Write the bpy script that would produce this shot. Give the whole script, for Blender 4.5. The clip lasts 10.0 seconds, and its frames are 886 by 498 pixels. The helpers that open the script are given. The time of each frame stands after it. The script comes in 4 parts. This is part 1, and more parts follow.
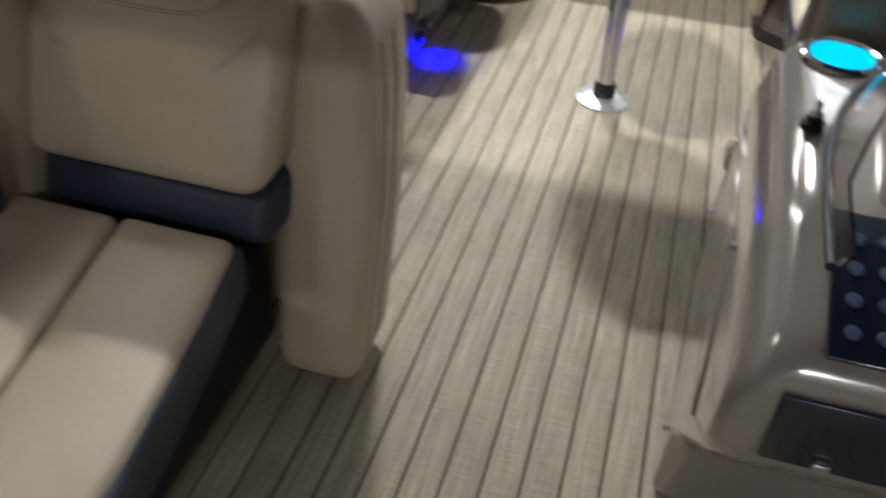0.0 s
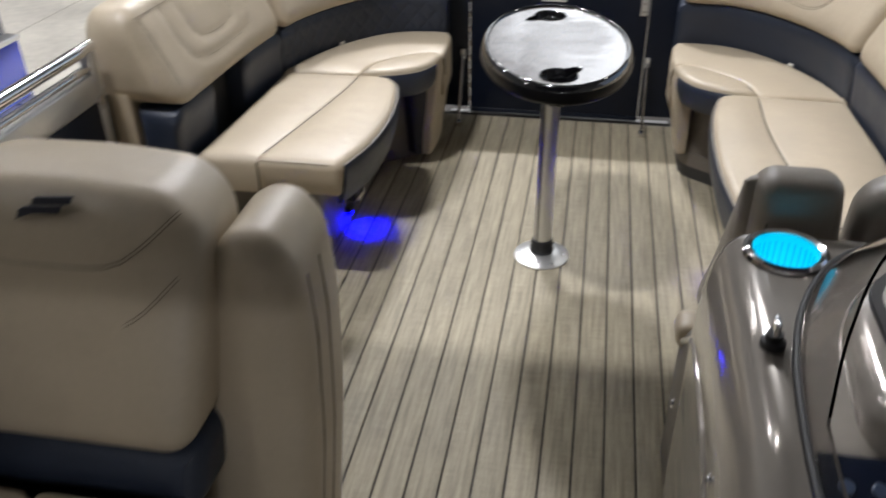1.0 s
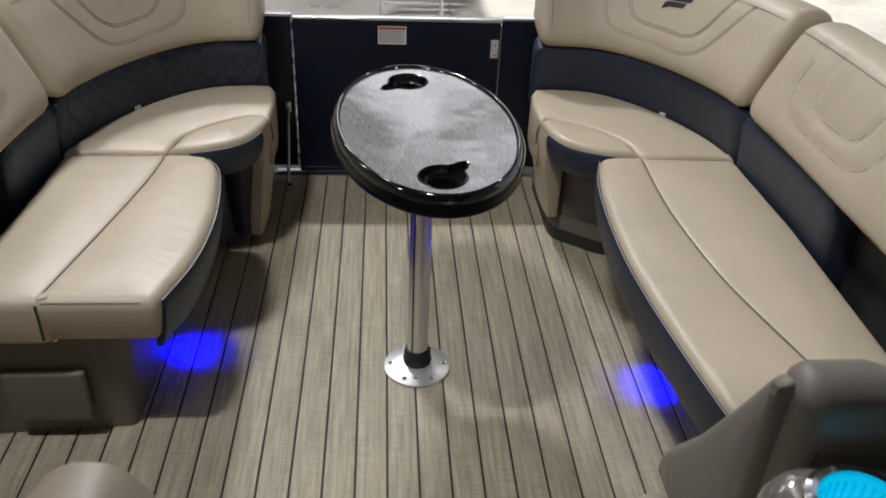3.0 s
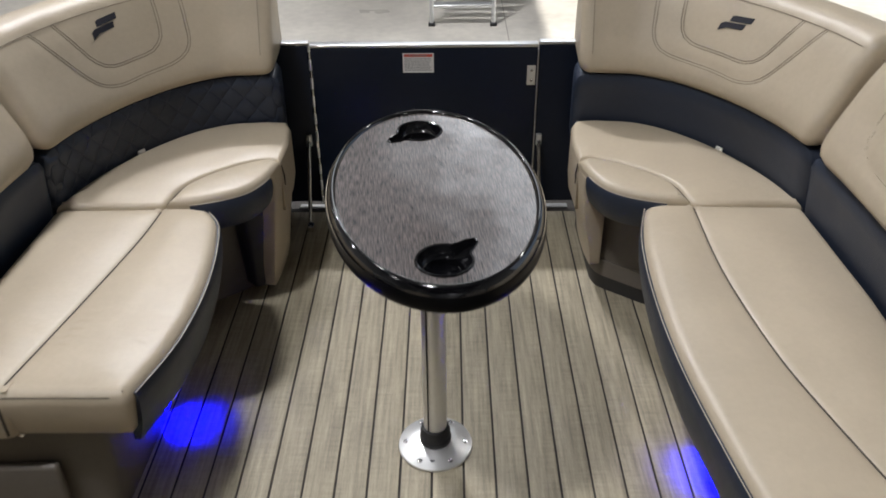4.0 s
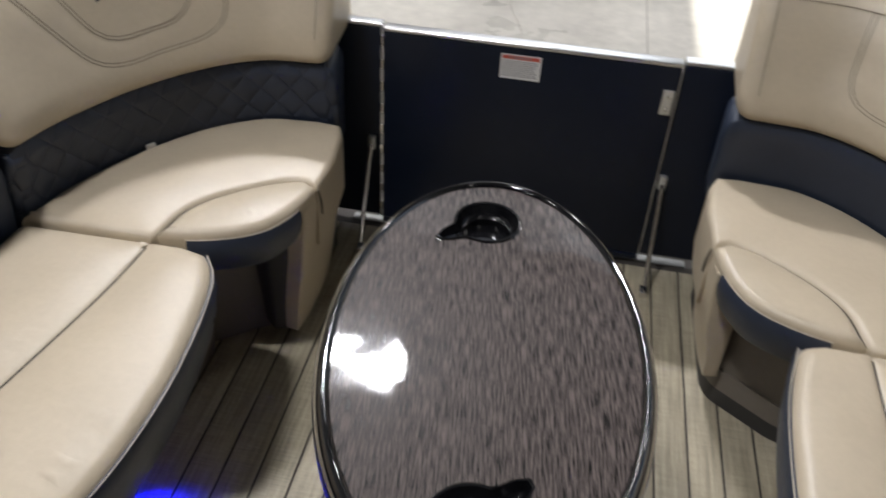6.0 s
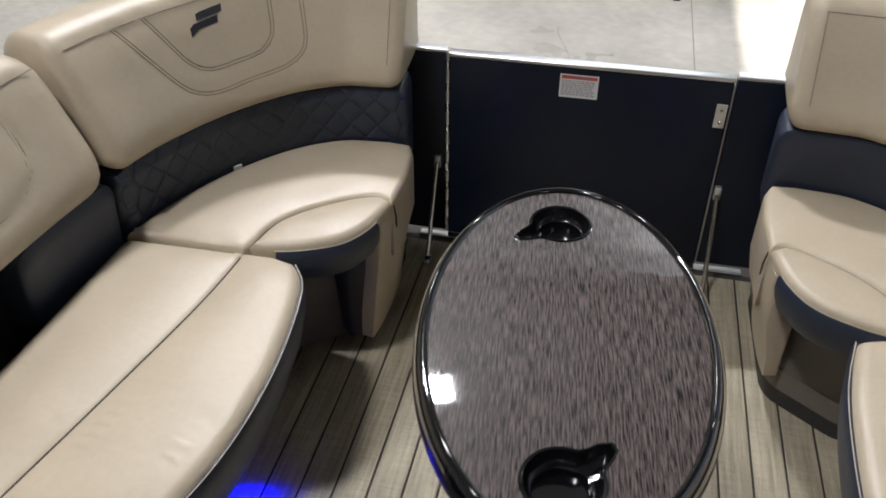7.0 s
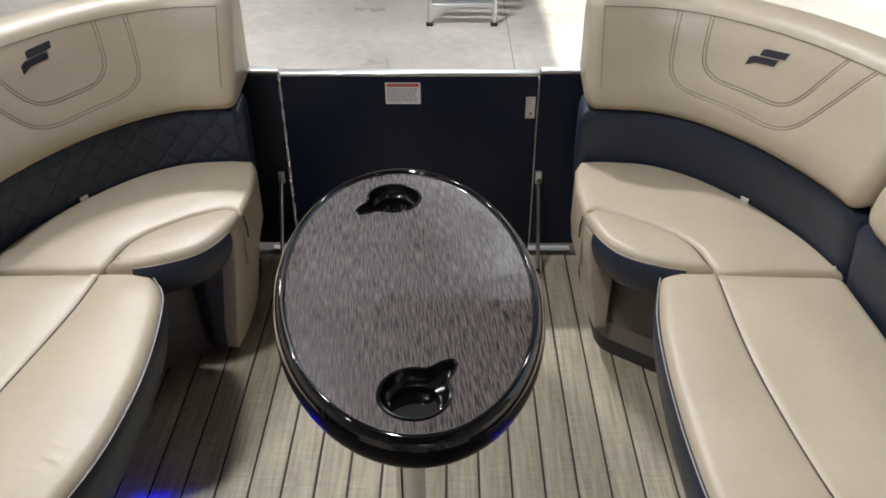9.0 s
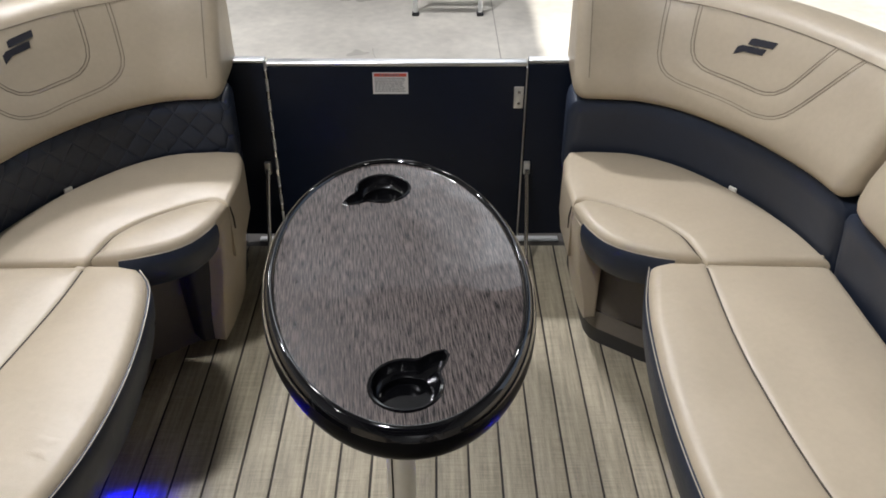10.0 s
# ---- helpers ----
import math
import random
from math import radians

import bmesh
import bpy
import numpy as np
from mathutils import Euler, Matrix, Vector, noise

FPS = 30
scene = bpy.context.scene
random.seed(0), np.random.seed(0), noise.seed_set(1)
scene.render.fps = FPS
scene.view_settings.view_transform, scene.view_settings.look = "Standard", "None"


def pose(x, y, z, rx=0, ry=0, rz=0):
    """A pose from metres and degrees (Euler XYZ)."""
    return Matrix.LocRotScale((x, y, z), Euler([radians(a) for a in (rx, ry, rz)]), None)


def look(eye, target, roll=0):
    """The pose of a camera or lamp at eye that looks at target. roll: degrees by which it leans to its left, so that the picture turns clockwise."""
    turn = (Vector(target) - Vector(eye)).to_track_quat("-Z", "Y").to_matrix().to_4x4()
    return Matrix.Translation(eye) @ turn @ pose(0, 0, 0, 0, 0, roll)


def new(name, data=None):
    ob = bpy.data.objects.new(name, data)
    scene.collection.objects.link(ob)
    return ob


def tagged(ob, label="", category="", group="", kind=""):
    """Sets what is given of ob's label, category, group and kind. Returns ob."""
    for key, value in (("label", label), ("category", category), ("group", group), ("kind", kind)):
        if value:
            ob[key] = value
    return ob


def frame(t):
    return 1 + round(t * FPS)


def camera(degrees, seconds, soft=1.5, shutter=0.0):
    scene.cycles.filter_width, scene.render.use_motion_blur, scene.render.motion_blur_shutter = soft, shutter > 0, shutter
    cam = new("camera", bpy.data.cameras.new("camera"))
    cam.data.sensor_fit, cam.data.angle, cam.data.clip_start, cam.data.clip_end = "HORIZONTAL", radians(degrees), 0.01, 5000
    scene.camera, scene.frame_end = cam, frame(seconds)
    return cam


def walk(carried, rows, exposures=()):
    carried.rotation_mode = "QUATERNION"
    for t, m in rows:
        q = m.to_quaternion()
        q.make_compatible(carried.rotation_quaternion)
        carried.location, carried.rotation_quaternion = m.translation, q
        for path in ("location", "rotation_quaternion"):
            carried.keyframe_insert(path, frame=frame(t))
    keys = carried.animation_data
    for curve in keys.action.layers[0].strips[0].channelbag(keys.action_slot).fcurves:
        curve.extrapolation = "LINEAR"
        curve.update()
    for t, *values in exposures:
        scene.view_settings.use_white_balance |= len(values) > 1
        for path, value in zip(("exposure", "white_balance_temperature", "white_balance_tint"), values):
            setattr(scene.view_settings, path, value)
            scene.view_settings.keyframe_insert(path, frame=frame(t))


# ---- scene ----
cam = camera(55.9, 10.0, soft=1.7, shutter=0.5)
PATH = [
    (0, (0.157, -0.502, 1.333), (-0.236, 0.98, 0.049), 2.8),
    (0.2, (0.129, -0.538, 1.365), (-0.352, 0.951, 0.12), 2.1),
    (0.4, (0.113, -0.526, 1.387), (-0.412, 1.015, 0.226), 0.7),
    (0.5, (0.123, -0.522, 1.414), (-0.415, 1.049, 0.3), 0.3),
    (0.6, (0.104, -0.471, 1.419), (-0.407, 1.128, 0.332), 0.4),
    (0.8, (0.109, -0.405, 1.417), (-0.298, 1.247, 0.366), -0.4),
    (1, (0.118, -0.317, 1.428), (-0.19, 1.347, 0.362), -0.7),
    (1.5, (0.111, -0.18, 1.459), (-0.086, 1.529, 0.437), -1.2),
    (1.8, (0.069, -0.095, 1.449), (-0.073, 1.638, 0.46), -0.8),
    (2, (0.003, -0.019, 1.448), (-0.085, 1.716, 0.456), 0.4),
    (2.5, (-0.084, 0.122, 1.457), (0.014, 1.827, 0.417), 1.8),
    (2.7, (-0.088, 0.173, 1.429), (0.079, 1.862, 0.371), 3.1),
    (4, (0.052, 0.535, 1.448), (0.038, 2.212, 0.359), -0.5),
    (4.5, (-0.007, 0.747, 1.447), (0.073, 2.393, 0.315), 0.1),
    (5, (-0.029, 0.904, 1.426), (0.178, 2.498, 0.235), 3.4),
    (5.5, (0.038, 1.086, 1.388), (0.186, 2.639, 0.137), 5.5),
    (5.7, (0.073, 1.146, 1.395), (0.034, 2.699, 0.135), 4.2),
    (6, (0.07, 1.193, 1.409), (-0.158, 2.742, 0.164), 3.5),
    (6.2, (0.077, 1.205, 1.41), (-0.217, 2.752, 0.177), 2.8),
    (7.3, (0.032, 0.989, 1.453), (-0.289, 2.573, 0.275), -0.7),
    (7.5, (0.035, 0.947, 1.448), (-0.223, 2.549, 0.28), -0.3),
    (8, (0.091, 0.913, 1.432), (-0.001, 2.546, 0.28), 0.2),
    (8.5, (0.098, 0.891, 1.438), (0.061, 2.538, 0.304), -0.1),
    (9, (0.091, 0.879, 1.442), (0.073, 2.541, 0.329), -0.2),
    (9.5, (0.094, 0.884, 1.431), (0.086, 2.546, 0.32), 0.1),
    (10, (0.085, 0.885, 1.437), (0.1, 2.535, 0.306), 0.2),
]
walk(cam, [(t, look(eye, target, roll)) for t, eye, target, roll in PATH], [(0.0, 1.3), (0.4, 1.56), (0.6, 1.508), (1.0, 1.02), (1.5, 0.632), (2.0, 0.512), (2.7, 0.512), (4.0, 0.614), (4.5, 0.67), (5.0, 0.632), (6.0, 0.707), (7.5, 0.725), (10.0, 0.707)])

# ---- world, sun, large lights ----
world = bpy.data.worlds.new("world")
scene.world = world
world.use_nodes = True
wn = world.node_tree
sky = wn.nodes.new("ShaderNodeTexSky")
sky.sky_type, sky.sun_disc = "NISHITA", False
sky.sun_elevation, sky.sun_rotation = radians(45), radians(90)
wn.links.new(sky.outputs[0], wn.nodes["Background"].inputs[0])
wn.nodes["Background"].inputs[1].default_value = 0.042

GROUND = -0.9        # showroom floor below the deck
CEIL = 5.0           # height of the lamps above the deck


def lamp(name, kind, m, power, color=(1, 1, 1), **more):
    data = bpy.data.lights.new(name, kind)
    data.energy, data.color = power, color
    if kind == "AREA":
        data.shape, data.size, data.size_y = "RECTANGLE", more["size"][0], more["size"][1]
    if kind == "SUN":
        data.angle = radians(0.6)
    if kind == "SPOT":
        data.spot_size, data.spot_blend, data.shadow_soft_size = radians(more["cone"]), 0.9, 0.012
    ob = new(name, data)
    ob.matrix_world = m
    return ob


lamp("sun", "SUN", look((9, 4, 7), (2, 4, 0)), 5.0, (1.0, 0.97, 0.93))
# first two follow cast shadows; the others are unseen, added for fill and glints
HIGH_BAY = [(-1.75, -0.03, 6.5, 145), (-1.3, 5.8, CEIL, 172), (1.6, -7.8, CEIL, 95), (3.4, -1.0, CEIL, 1.5), (3.4, 5.8, CEIL, 8), (-5.6, 0.4, CEIL, 8), (-5.6, 5.8, CEIL, 30),
            (-3.6, 8.4, CEIL, 13), (-3.4, 3.6, CEIL, 11), (-5.6, 9.8, CEIL, 13), (-3.4, -1.2, CEIL, 8)]
for hx, hy, hz, power in HIGH_BAY:
    lamp("high_bay_light", "AREA", pose(hx, hy, hz - 0.03), power, (0.975, 0.98, 1.035), size=(0.68, 0.22))

# ---- materials ----


def shader(name, color, rough=0.5, metal=0.0, spread=0.12, scale=6.0, grain=0.0, grain_scale=600.0, fold=0.0, fold_scale=9.0,
           coat=0.0, stretch=(1, 1, 1), piece=0.0, rough_spread=0.1, grain_stretch=(1, 1, 1), gloss=0.5, weave=0.0, coat_rough=0.03, span=(0.5, 0.95)):
    """A surface with colour and gloss that vary at two scales, fine relief and soft folds."""
    mat = bpy.data.materials.new(name)
    mat.use_nodes = True
    nt = mat.node_tree
    bsdf = nt.nodes["Principled BSDF"]
    link = nt.links.new

    def node(kind, **values):
        n = nt.nodes.new(kind)
        for key, value in values.items():
            n.inputs[key].default_value = value
        return n

    tc = node("ShaderNodeTexCoord")
    mp = node("ShaderNodeMapping", Scale=stretch)
    link(tc.outputs["Object"], mp.inputs[0])
    big = node("ShaderNodeTexNoise", Scale=scale, Detail=4.0, Roughness=0.6)
    fine = node("ShaderNodeTexNoise", Scale=scale * 14, Detail=3.0)
    link(mp.outputs[0], big.inputs["Vector"])
    link(mp.outputs[0], fine.inputs["Vector"])
    mix = node("ShaderNodeMath")
    mix.operation = "MULTIPLY_ADD"
    mix.inputs[1].default_value = 0.45
    link(fine.outputs["Fac"], mix.inputs[0])
    link(big.outputs["Fac"], mix.inputs[2])
    ramp = node("ShaderNodeValToRGB")
    ramp.color_ramp.elements[0].position, ramp.color_ramp.elements[1].position = span
    ramp.color_ramp.elements[0].color = (*[c * (1 - spread) for c in color], 1)
    ramp.color_ramp.elements[1].color = (*[min(1, c * (1 + spread)) for c in color], 1)
    level = mix.outputs[0]
    if weave:
        wm = node("ShaderNodeMapping", Scale=(12, 420, 1))
        link(tc.outputs["Object"], wm.inputs[0])
        cross = node("ShaderNodeTexNoise", Scale=1.0, Detail=2.0)
        link(wm.outputs[0], cross.inputs["Vector"])
        add = node("ShaderNodeMath")
        add.operation = "MULTIPLY_ADD"
        add.inputs[1].default_value = weave
        link(cross.outputs["Fac"], add.inputs[0])
        link(level, add.inputs[2])
        even = node("ShaderNodeMath")
        even.operation = "SUBTRACT"
        even.inputs[1].default_value = weave * 0.5
        link(add.outputs[0], even.inputs[0])
        level = even.outputs[0]
    link(level, ramp.inputs[0])
    out = ramp.outputs[0]
    if piece:
        info = node("ShaderNodeObjectInfo")
        val = node("ShaderNodeMapRange")
        val.inputs[3].default_value, val.inputs[4].default_value = 1 - piece, 1 + piece
        link(info.outputs["Random"], val.inputs[0])
        hsv = node("ShaderNodeHueSaturation")
        link(val.outputs[0], hsv.inputs["Value"])
        link(out, hsv.inputs["Color"])
        out = hsv.outputs[0]
    link(out, bsdf.inputs["Base Color"])
    rr = node("ShaderNodeMapRange")
    rr.inputs[1].default_value, rr.inputs[2].default_value = 0.3, 0.7
    rr.inputs[3].default_value, rr.inputs[4].default_value = max(0.02, rough - rough_spread * rough), min(1, rough + rough_spread * rough)
    link(big.outputs["Fac"], rr.inputs[0])
    link(rr.outputs[0], bsdf.inputs["Roughness"])
    bsdf.inputs["Metallic"].default_value = metal
    bsdf.inputs["Specular IOR Level"].default_value = gloss
    bsdf.inputs["Coat Weight"].default_value = coat
    bsdf.inputs["Coat Roughness"].default_value = coat_rough
    normal = None
    if fold:
        soft = node("ShaderNodeTexNoise", Scale=fold_scale, Detail=2.0)
        link(tc.outputs["Object"], soft.inputs["Vector"])
        bump = node("ShaderNodeBump", Strength=1.0, Distance=fold)
        link(soft.outputs["Fac"], bump.inputs["Height"])
        normal = bump.outputs[0]
    if grain:
        gm = node("ShaderNodeMapping", Scale=grain_stretch)
        link(tc.outputs["Object"], gm.inputs[0])
        tex = node("ShaderNodeTexNoise", Scale=grain_scale, Detail=2.0)
        link(gm.outputs[0], tex.inputs["Vector"])
        bump = node("ShaderNodeBump", Strength=0.6, Distance=grain)
        link(tex.outputs["Fac"], bump.inputs["Height"])
        if normal:
            link(normal, bump.inputs["Normal"])
        normal = bump.outputs[0]
    if normal:
        link(normal, bsdf.inputs["Normal"])
        if coat:
            link(normal, bsdf.inputs["Coat Normal"])
    return mat


def glow(name, color, power):
    mat = bpy.data.materials.new(name)
    mat.use_nodes = True
    b = mat.node_tree.nodes["Principled BSDF"]
    b.inputs["Base Color"].default_value = (*color, 1)
    b.inputs["Emission Color"].default_value = (*color, 1)
    b.inputs["Emission Strength"].default_value = power
    return mat


VINYL = shader("cream_vinyl", (0.485, 0.41, 0.3), 0.35, spread=0.06, grain=0.0007, grain_scale=650, fold=0.006, fold_scale=7)
TAUPE = shader("taupe_vinyl", (0.28, 0.25, 0.212), 0.42, spread=0.06, grain=0.0006, grain_scale=700, fold=0.003, fold_scale=8)
NAVY = shader("navy_vinyl", (0.021, 0.029, 0.049), 0.42, spread=0.12, grain=0.0007, grain_scale=600, fold=0.003, fold_scale=10)
QUILT = shader("navy_quilted_vinyl", (0.021, 0.029, 0.049), 0.42, spread=0.12, grain=0.0007, grain_scale=600, fold=0.003, fold_scale=10)
THREAD = shader("thread", (0.2, 0.165, 0.125), 0.8, spread=0.1)
# dark cord along seams and gaps, its colour standing in for crease shade
SEAM = shader("seam_shadow_cord", (0.06, 0.05, 0.04), 0.8)
PIPING = shader("pale_piping", (0.5, 0.44, 0.36), 0.5)
BASE = shader("moulded_taupe_plastic", (0.14, 0.122, 0.1), 0.5, spread=0.08, grain=0.0006, grain_scale=300)
# real dark parts, and shade painted into the lounge base and lumbar recess
KICK = shader("dark_plastic_and_shade", (0.03, 0.029, 0.028), 0.6)
PLANK = shader("woven_vinyl_plank", (0.342, 0.299, 0.213), 0.62, spread=0.34, weave=0.5, scale=7.0, stretch=(14, 0.7, 1), grain=0.0012,
               grain_scale=260, grain_stretch=(1.0, 0.25, 1), piece=0.04)
DECKBED = shader("deck_bed", (0.045, 0.038, 0.032), 0.8)
BLACKPANEL = shader("black_navy_panel", (0.0048, 0.0082, 0.018), 0.36, spread=0.2, scale=3, gloss=0.3)
CANVAS = shader("navy_canvas", (0.02, 0.024, 0.04), 0.85, spread=0.15, grain=0.0008, grain_scale=900)
CHROME = shader("chrome", (0.82, 0.82, 0.84), 0.12, 1.0, spread=0.03)
ALU = shader("brushed_aluminium", (0.68, 0.68, 0.68), 0.3, 1.0, spread=0.06, grain=0.0003, grain_scale=300, grain_stretch=(1, 1, 0.03))
SATIN = shader("satin_cast_aluminium", (0.75, 0.75, 0.74), 0.35, 0.85, spread=0.05)
GLOSSBLACK = shader("gloss_black", (0.004, 0.004, 0.005), 0.1, spread=0.2, coat=1.0, gloss=0.6)
SATINBLACK = shader("satin_black", (0.004, 0.004, 0.005), 0.32, spread=0.2, gloss=0.12)
STRIP = shader("dull_anodised_strip", (0.3, 0.3, 0.29), 0.55, 0.5, spread=0.15)
RUBBER = shader("black_rubber", (0.01, 0.01, 0.011), 0.55)
WOOD = shader("dark_zebra_laminate", (0.068, 0.054, 0.049), 0.4, spread=0.97, scale=20, stretch=(24, 1.5, 1), coat=1.0, rough_spread=0.2, gloss=0.08,
              fold=0.0022, fold_scale=6, coat_rough=0.035, span=(0.6, 0.85))
CUPBLACK = shader("satin_black_cup", (0.005, 0.005, 0.006), 0.16, spread=0.1)
GEL = shader("champagne_gelcoat", (0.34, 0.308, 0.27), 0.16, 0.25, spread=0.04, scale=4, coat=1.0)
GELW = shader("pearl_gelcoat", (0.55, 0.51, 0.47), 0.12, 0.1, spread=0.03, scale=4, coat=1.0)
PAPER = shader("white_sticker", (0.72, 0.71, 0.69), 0.4, spread=0.03)
RED = shader("red_ink", (0.55, 0.09, 0.06), 0.5)
INK = shader("grey_ink", (0.2, 0.2, 0.21), 0.6)
EMBLEM = shader("navy_thread", (0.012, 0.012, 0.02), 0.7, grain=0.0008, grain_scale=900)
TABWHITE = shader("white_webbing", (0.7, 0.68, 0.62), 0.7)
CONCRETE = shader("polished_concrete", (0.52, 0.49, 0.43), 0.38, spread=0.22, scale=0.9, grain=0.001, grain_scale=40, rough_spread=0.4)
CRACK = shader("concrete_joint", (0.3, 0.275, 0.235), 0.8)
# grey kept dark so that walls and ceiling bounce less light
WALLPAINT = shader("grey_wall_paint", (0.22, 0.22, 0.22), 0.7, spread=0.04, scale=0.6)
BLUEPANEL = shader("blue_panel", (0.03, 0.06, 0.55), 0.22, spread=0.08, coat=0.8)
GREYPANEL = shader("grey_panel", (0.12, 0.12, 0.13), 0.3, spread=0.08)
SCREEN = shader("dark_switch_panel", (0.008, 0.012, 0.026), 0.18, coat=0.6)
BUTTON = shader("blue_grey_button", (0.05, 0.07, 0.12), 0.3)
CYAN = glow("cyan_light", (0.0, 0.6, 0.78), 0.3)
CYANRIB = glow("cyan_light_rib", (0.0, 0.45, 0.62), 0.3)
BLUEWELL = glow("deep_blue_light", (0.0, 0.08, 0.5), 0.5)
CYANPALE = glow("pale_cyan_light", (0.5, 0.95, 1.0), 0.75)
BLUELED = glow("blue_led", (0.0, 0.0, 1.0), 25.0)
REFLECTGLOW = glow("reflection_glow", (0.9, 0.94, 1.0), 1.15)
DIFFUSER = glow("lamp_diffuser", (1.0, 0.97, 0.9), 14.0)

SMOKE = bpy.data.materials.new("smoked_acrylic")
SMOKE.use_nodes = True
sb = SMOKE.node_tree.nodes["Principled BSDF"]
sb.inputs["Base Color"].default_value = (0.62, 0.6, 0.59, 1)
sb.inputs["Transmission Weight"].default_value = 1.0
sb.inputs["Roughness"].default_value = 0.02
sb.inputs["IOR"].default_value = 1.2

# uneven glow, mottled to shape the reflection it gives in the tabletop
st = REFLECTGLOW.node_tree
mottle = st.nodes.new("ShaderNodeTexNoise")
mottle.inputs["Scale"].default_value, mottle.inputs["Detail"].default_value, mottle.inputs["Distortion"].default_value = 0.75, 3.0, 1.2
span = st.nodes.new("ShaderNodeMapRange")
span.inputs[1].default_value, span.inputs[2].default_value, span.inputs[3].default_value, span.inputs[4].default_value = 0.36, 0.64, 0.8, 2.4
spot = st.nodes.new("ShaderNodeTexCoord")
st.links.new(spot.outputs["Object"], mottle.inputs["Vector"])
st.links.new(mottle.outputs["Fac"], span.inputs[0])
# brighter low down and towards the east, so that the reflection fades softly
way = st.nodes.new("ShaderNodeVectorMath")
way.operation = "DOT_PRODUCT"
way.inputs[1].default_value = (-2.0, 0.0, 1.0)
fall = st.nodes.new("ShaderNodeMapRange")
fall.inputs[1].default_value, fall.inputs[2].default_value, fall.inputs[3].default_value, fall.inputs[4].default_value = 5.2, 9.6, 1.0, 0.1
both = st.nodes.new("ShaderNodeMath")
both.operation = "MULTIPLY"
st.links.new(spot.outputs["Object"], way.inputs[0])
st.links.new(way.outputs["Value"], fall.inputs[0])
st.links.new(span.outputs[0], both.inputs[0])
st.links.new(fall.outputs[0], both.inputs[1])
st.links.new(both.outputs[0], st.nodes["Principled BSDF"].inputs["Emission Strength"])

# diamond quilting on the navy lumbar vinyl, laid along its length
qt = QUILT.node_tree
quv = qt.nodes.new("ShaderNodeUVMap")
qsep = qt.nodes.new("ShaderNodeSeparateXYZ")
qt.links.new(quv.outputs[0], qsep.inputs[0])


def qmath(op, a, b=None):
    n = qt.nodes.new("ShaderNodeMath")
    n.operation = op
    for i, v in enumerate((a, b)):
        if v is None:
            continue
        if isinstance(v, (int, float)):
            n.inputs[i].default_value = v
        else:
            qt.links.new(v, n.inputs[i])
    return n.outputs[0]


qa = qmath("MULTIPLY", qsep.outputs[0], math.pi / 0.066)
qb = qmath("MULTIPLY", qsep.outputs[1], math.pi / 0.075)
q1 = qmath("ABSOLUTE", qmath("SINE", qmath("ADD", qa, qb)))
q2 = qmath("ABSOLUTE", qmath("SINE", qmath("SUBTRACT", qa, qb)))
qh = qmath("POWER", qmath("MINIMUM", q1, q2), 0.5)
qbump = qt.nodes.new("ShaderNodeBump")
qbump.inputs["Strength"].default_value, qbump.inputs["Distance"].default_value = 1.0, 0.004
qt.links.new(qh, qbump.inputs["Height"])
qt.links.new(qbump.outputs[0], qt.nodes["Principled BSDF"].inputs["Normal"])

# ---- shapes ----


def curve(points, step=0.02, closed=False):
    """A smooth line through the points."""
    p = [Vector(a) for a in points]
    out = []
    n = len(p)
    for i in range(n if closed else n - 1):
        if closed:
            a, b, c, d = p[i - 1], p[i], p[(i + 1) % n], p[(i + 2) % n]
        else:
            b, c = p[i], p[i + 1]
            a = p[i - 1] if i else b * 2 - c
            d = p[i + 2] if i + 2 < n else c * 2 - b
        k = max(1, int((c - b).length / step))
        for j in range(k):
            t = j / k
            out.append(0.5 * (2 * b + (c - a) * t + (2 * a - 5 * b + 4 * c - d) * t * t + (3 * b - a - 3 * c + d) * t ** 3))
    if not closed:
        out.append(p[-1])
    return out


def rounded(points, radius, seg=5):
    """A closed outline with its corners rounded and its edges divided."""
    p = [Vector(a) for a in points]
    out = []
    n = len(p)
    for i in range(n):
        a, b, c = p[i - 1], p[i], p[(i + 1) % n]
        u, v = (a - b), (c - b)
        r = min(radius, u.length * 0.45, v.length * 0.45)
        s, e = b + u.normalized() * r, b + v.normalized() * r
        for j in range(seg + 1):
            t = j / seg
            out.append(s * (1 - t) ** 2 + b * 2 * t * (1 - t) + e * t * t)
    return out


def thin_out(points, least=0.003):
    out = []
    for q in points:
        if not out or (q - out[-1]).length > least:
            out.append(q)
    if (out[0] - out[-1]).length <= least:
        out.pop()
    return out


def area2(p):
    return sum(p[i - 1][0] * p[i][1] - p[i][0] * p[i - 1][1] for i in range(len(p)))


def inset(outline, d):
    n, out = len(outline), []
    for i in range(n):
        a, b, c = outline[i - 1], outline[i], outline[(i + 1) % n]
        u, v = (b - a).normalized(), (c - b).normalized()
        nu, nv = Vector((-u.y, u.x)), Vector((-v.y, v.x))
        m = (nu + nv)
        m = m / max(0.5, m.length_squared / 2) if m.length > 1e-6 else nu
        out.append(b + m * d)
    return out


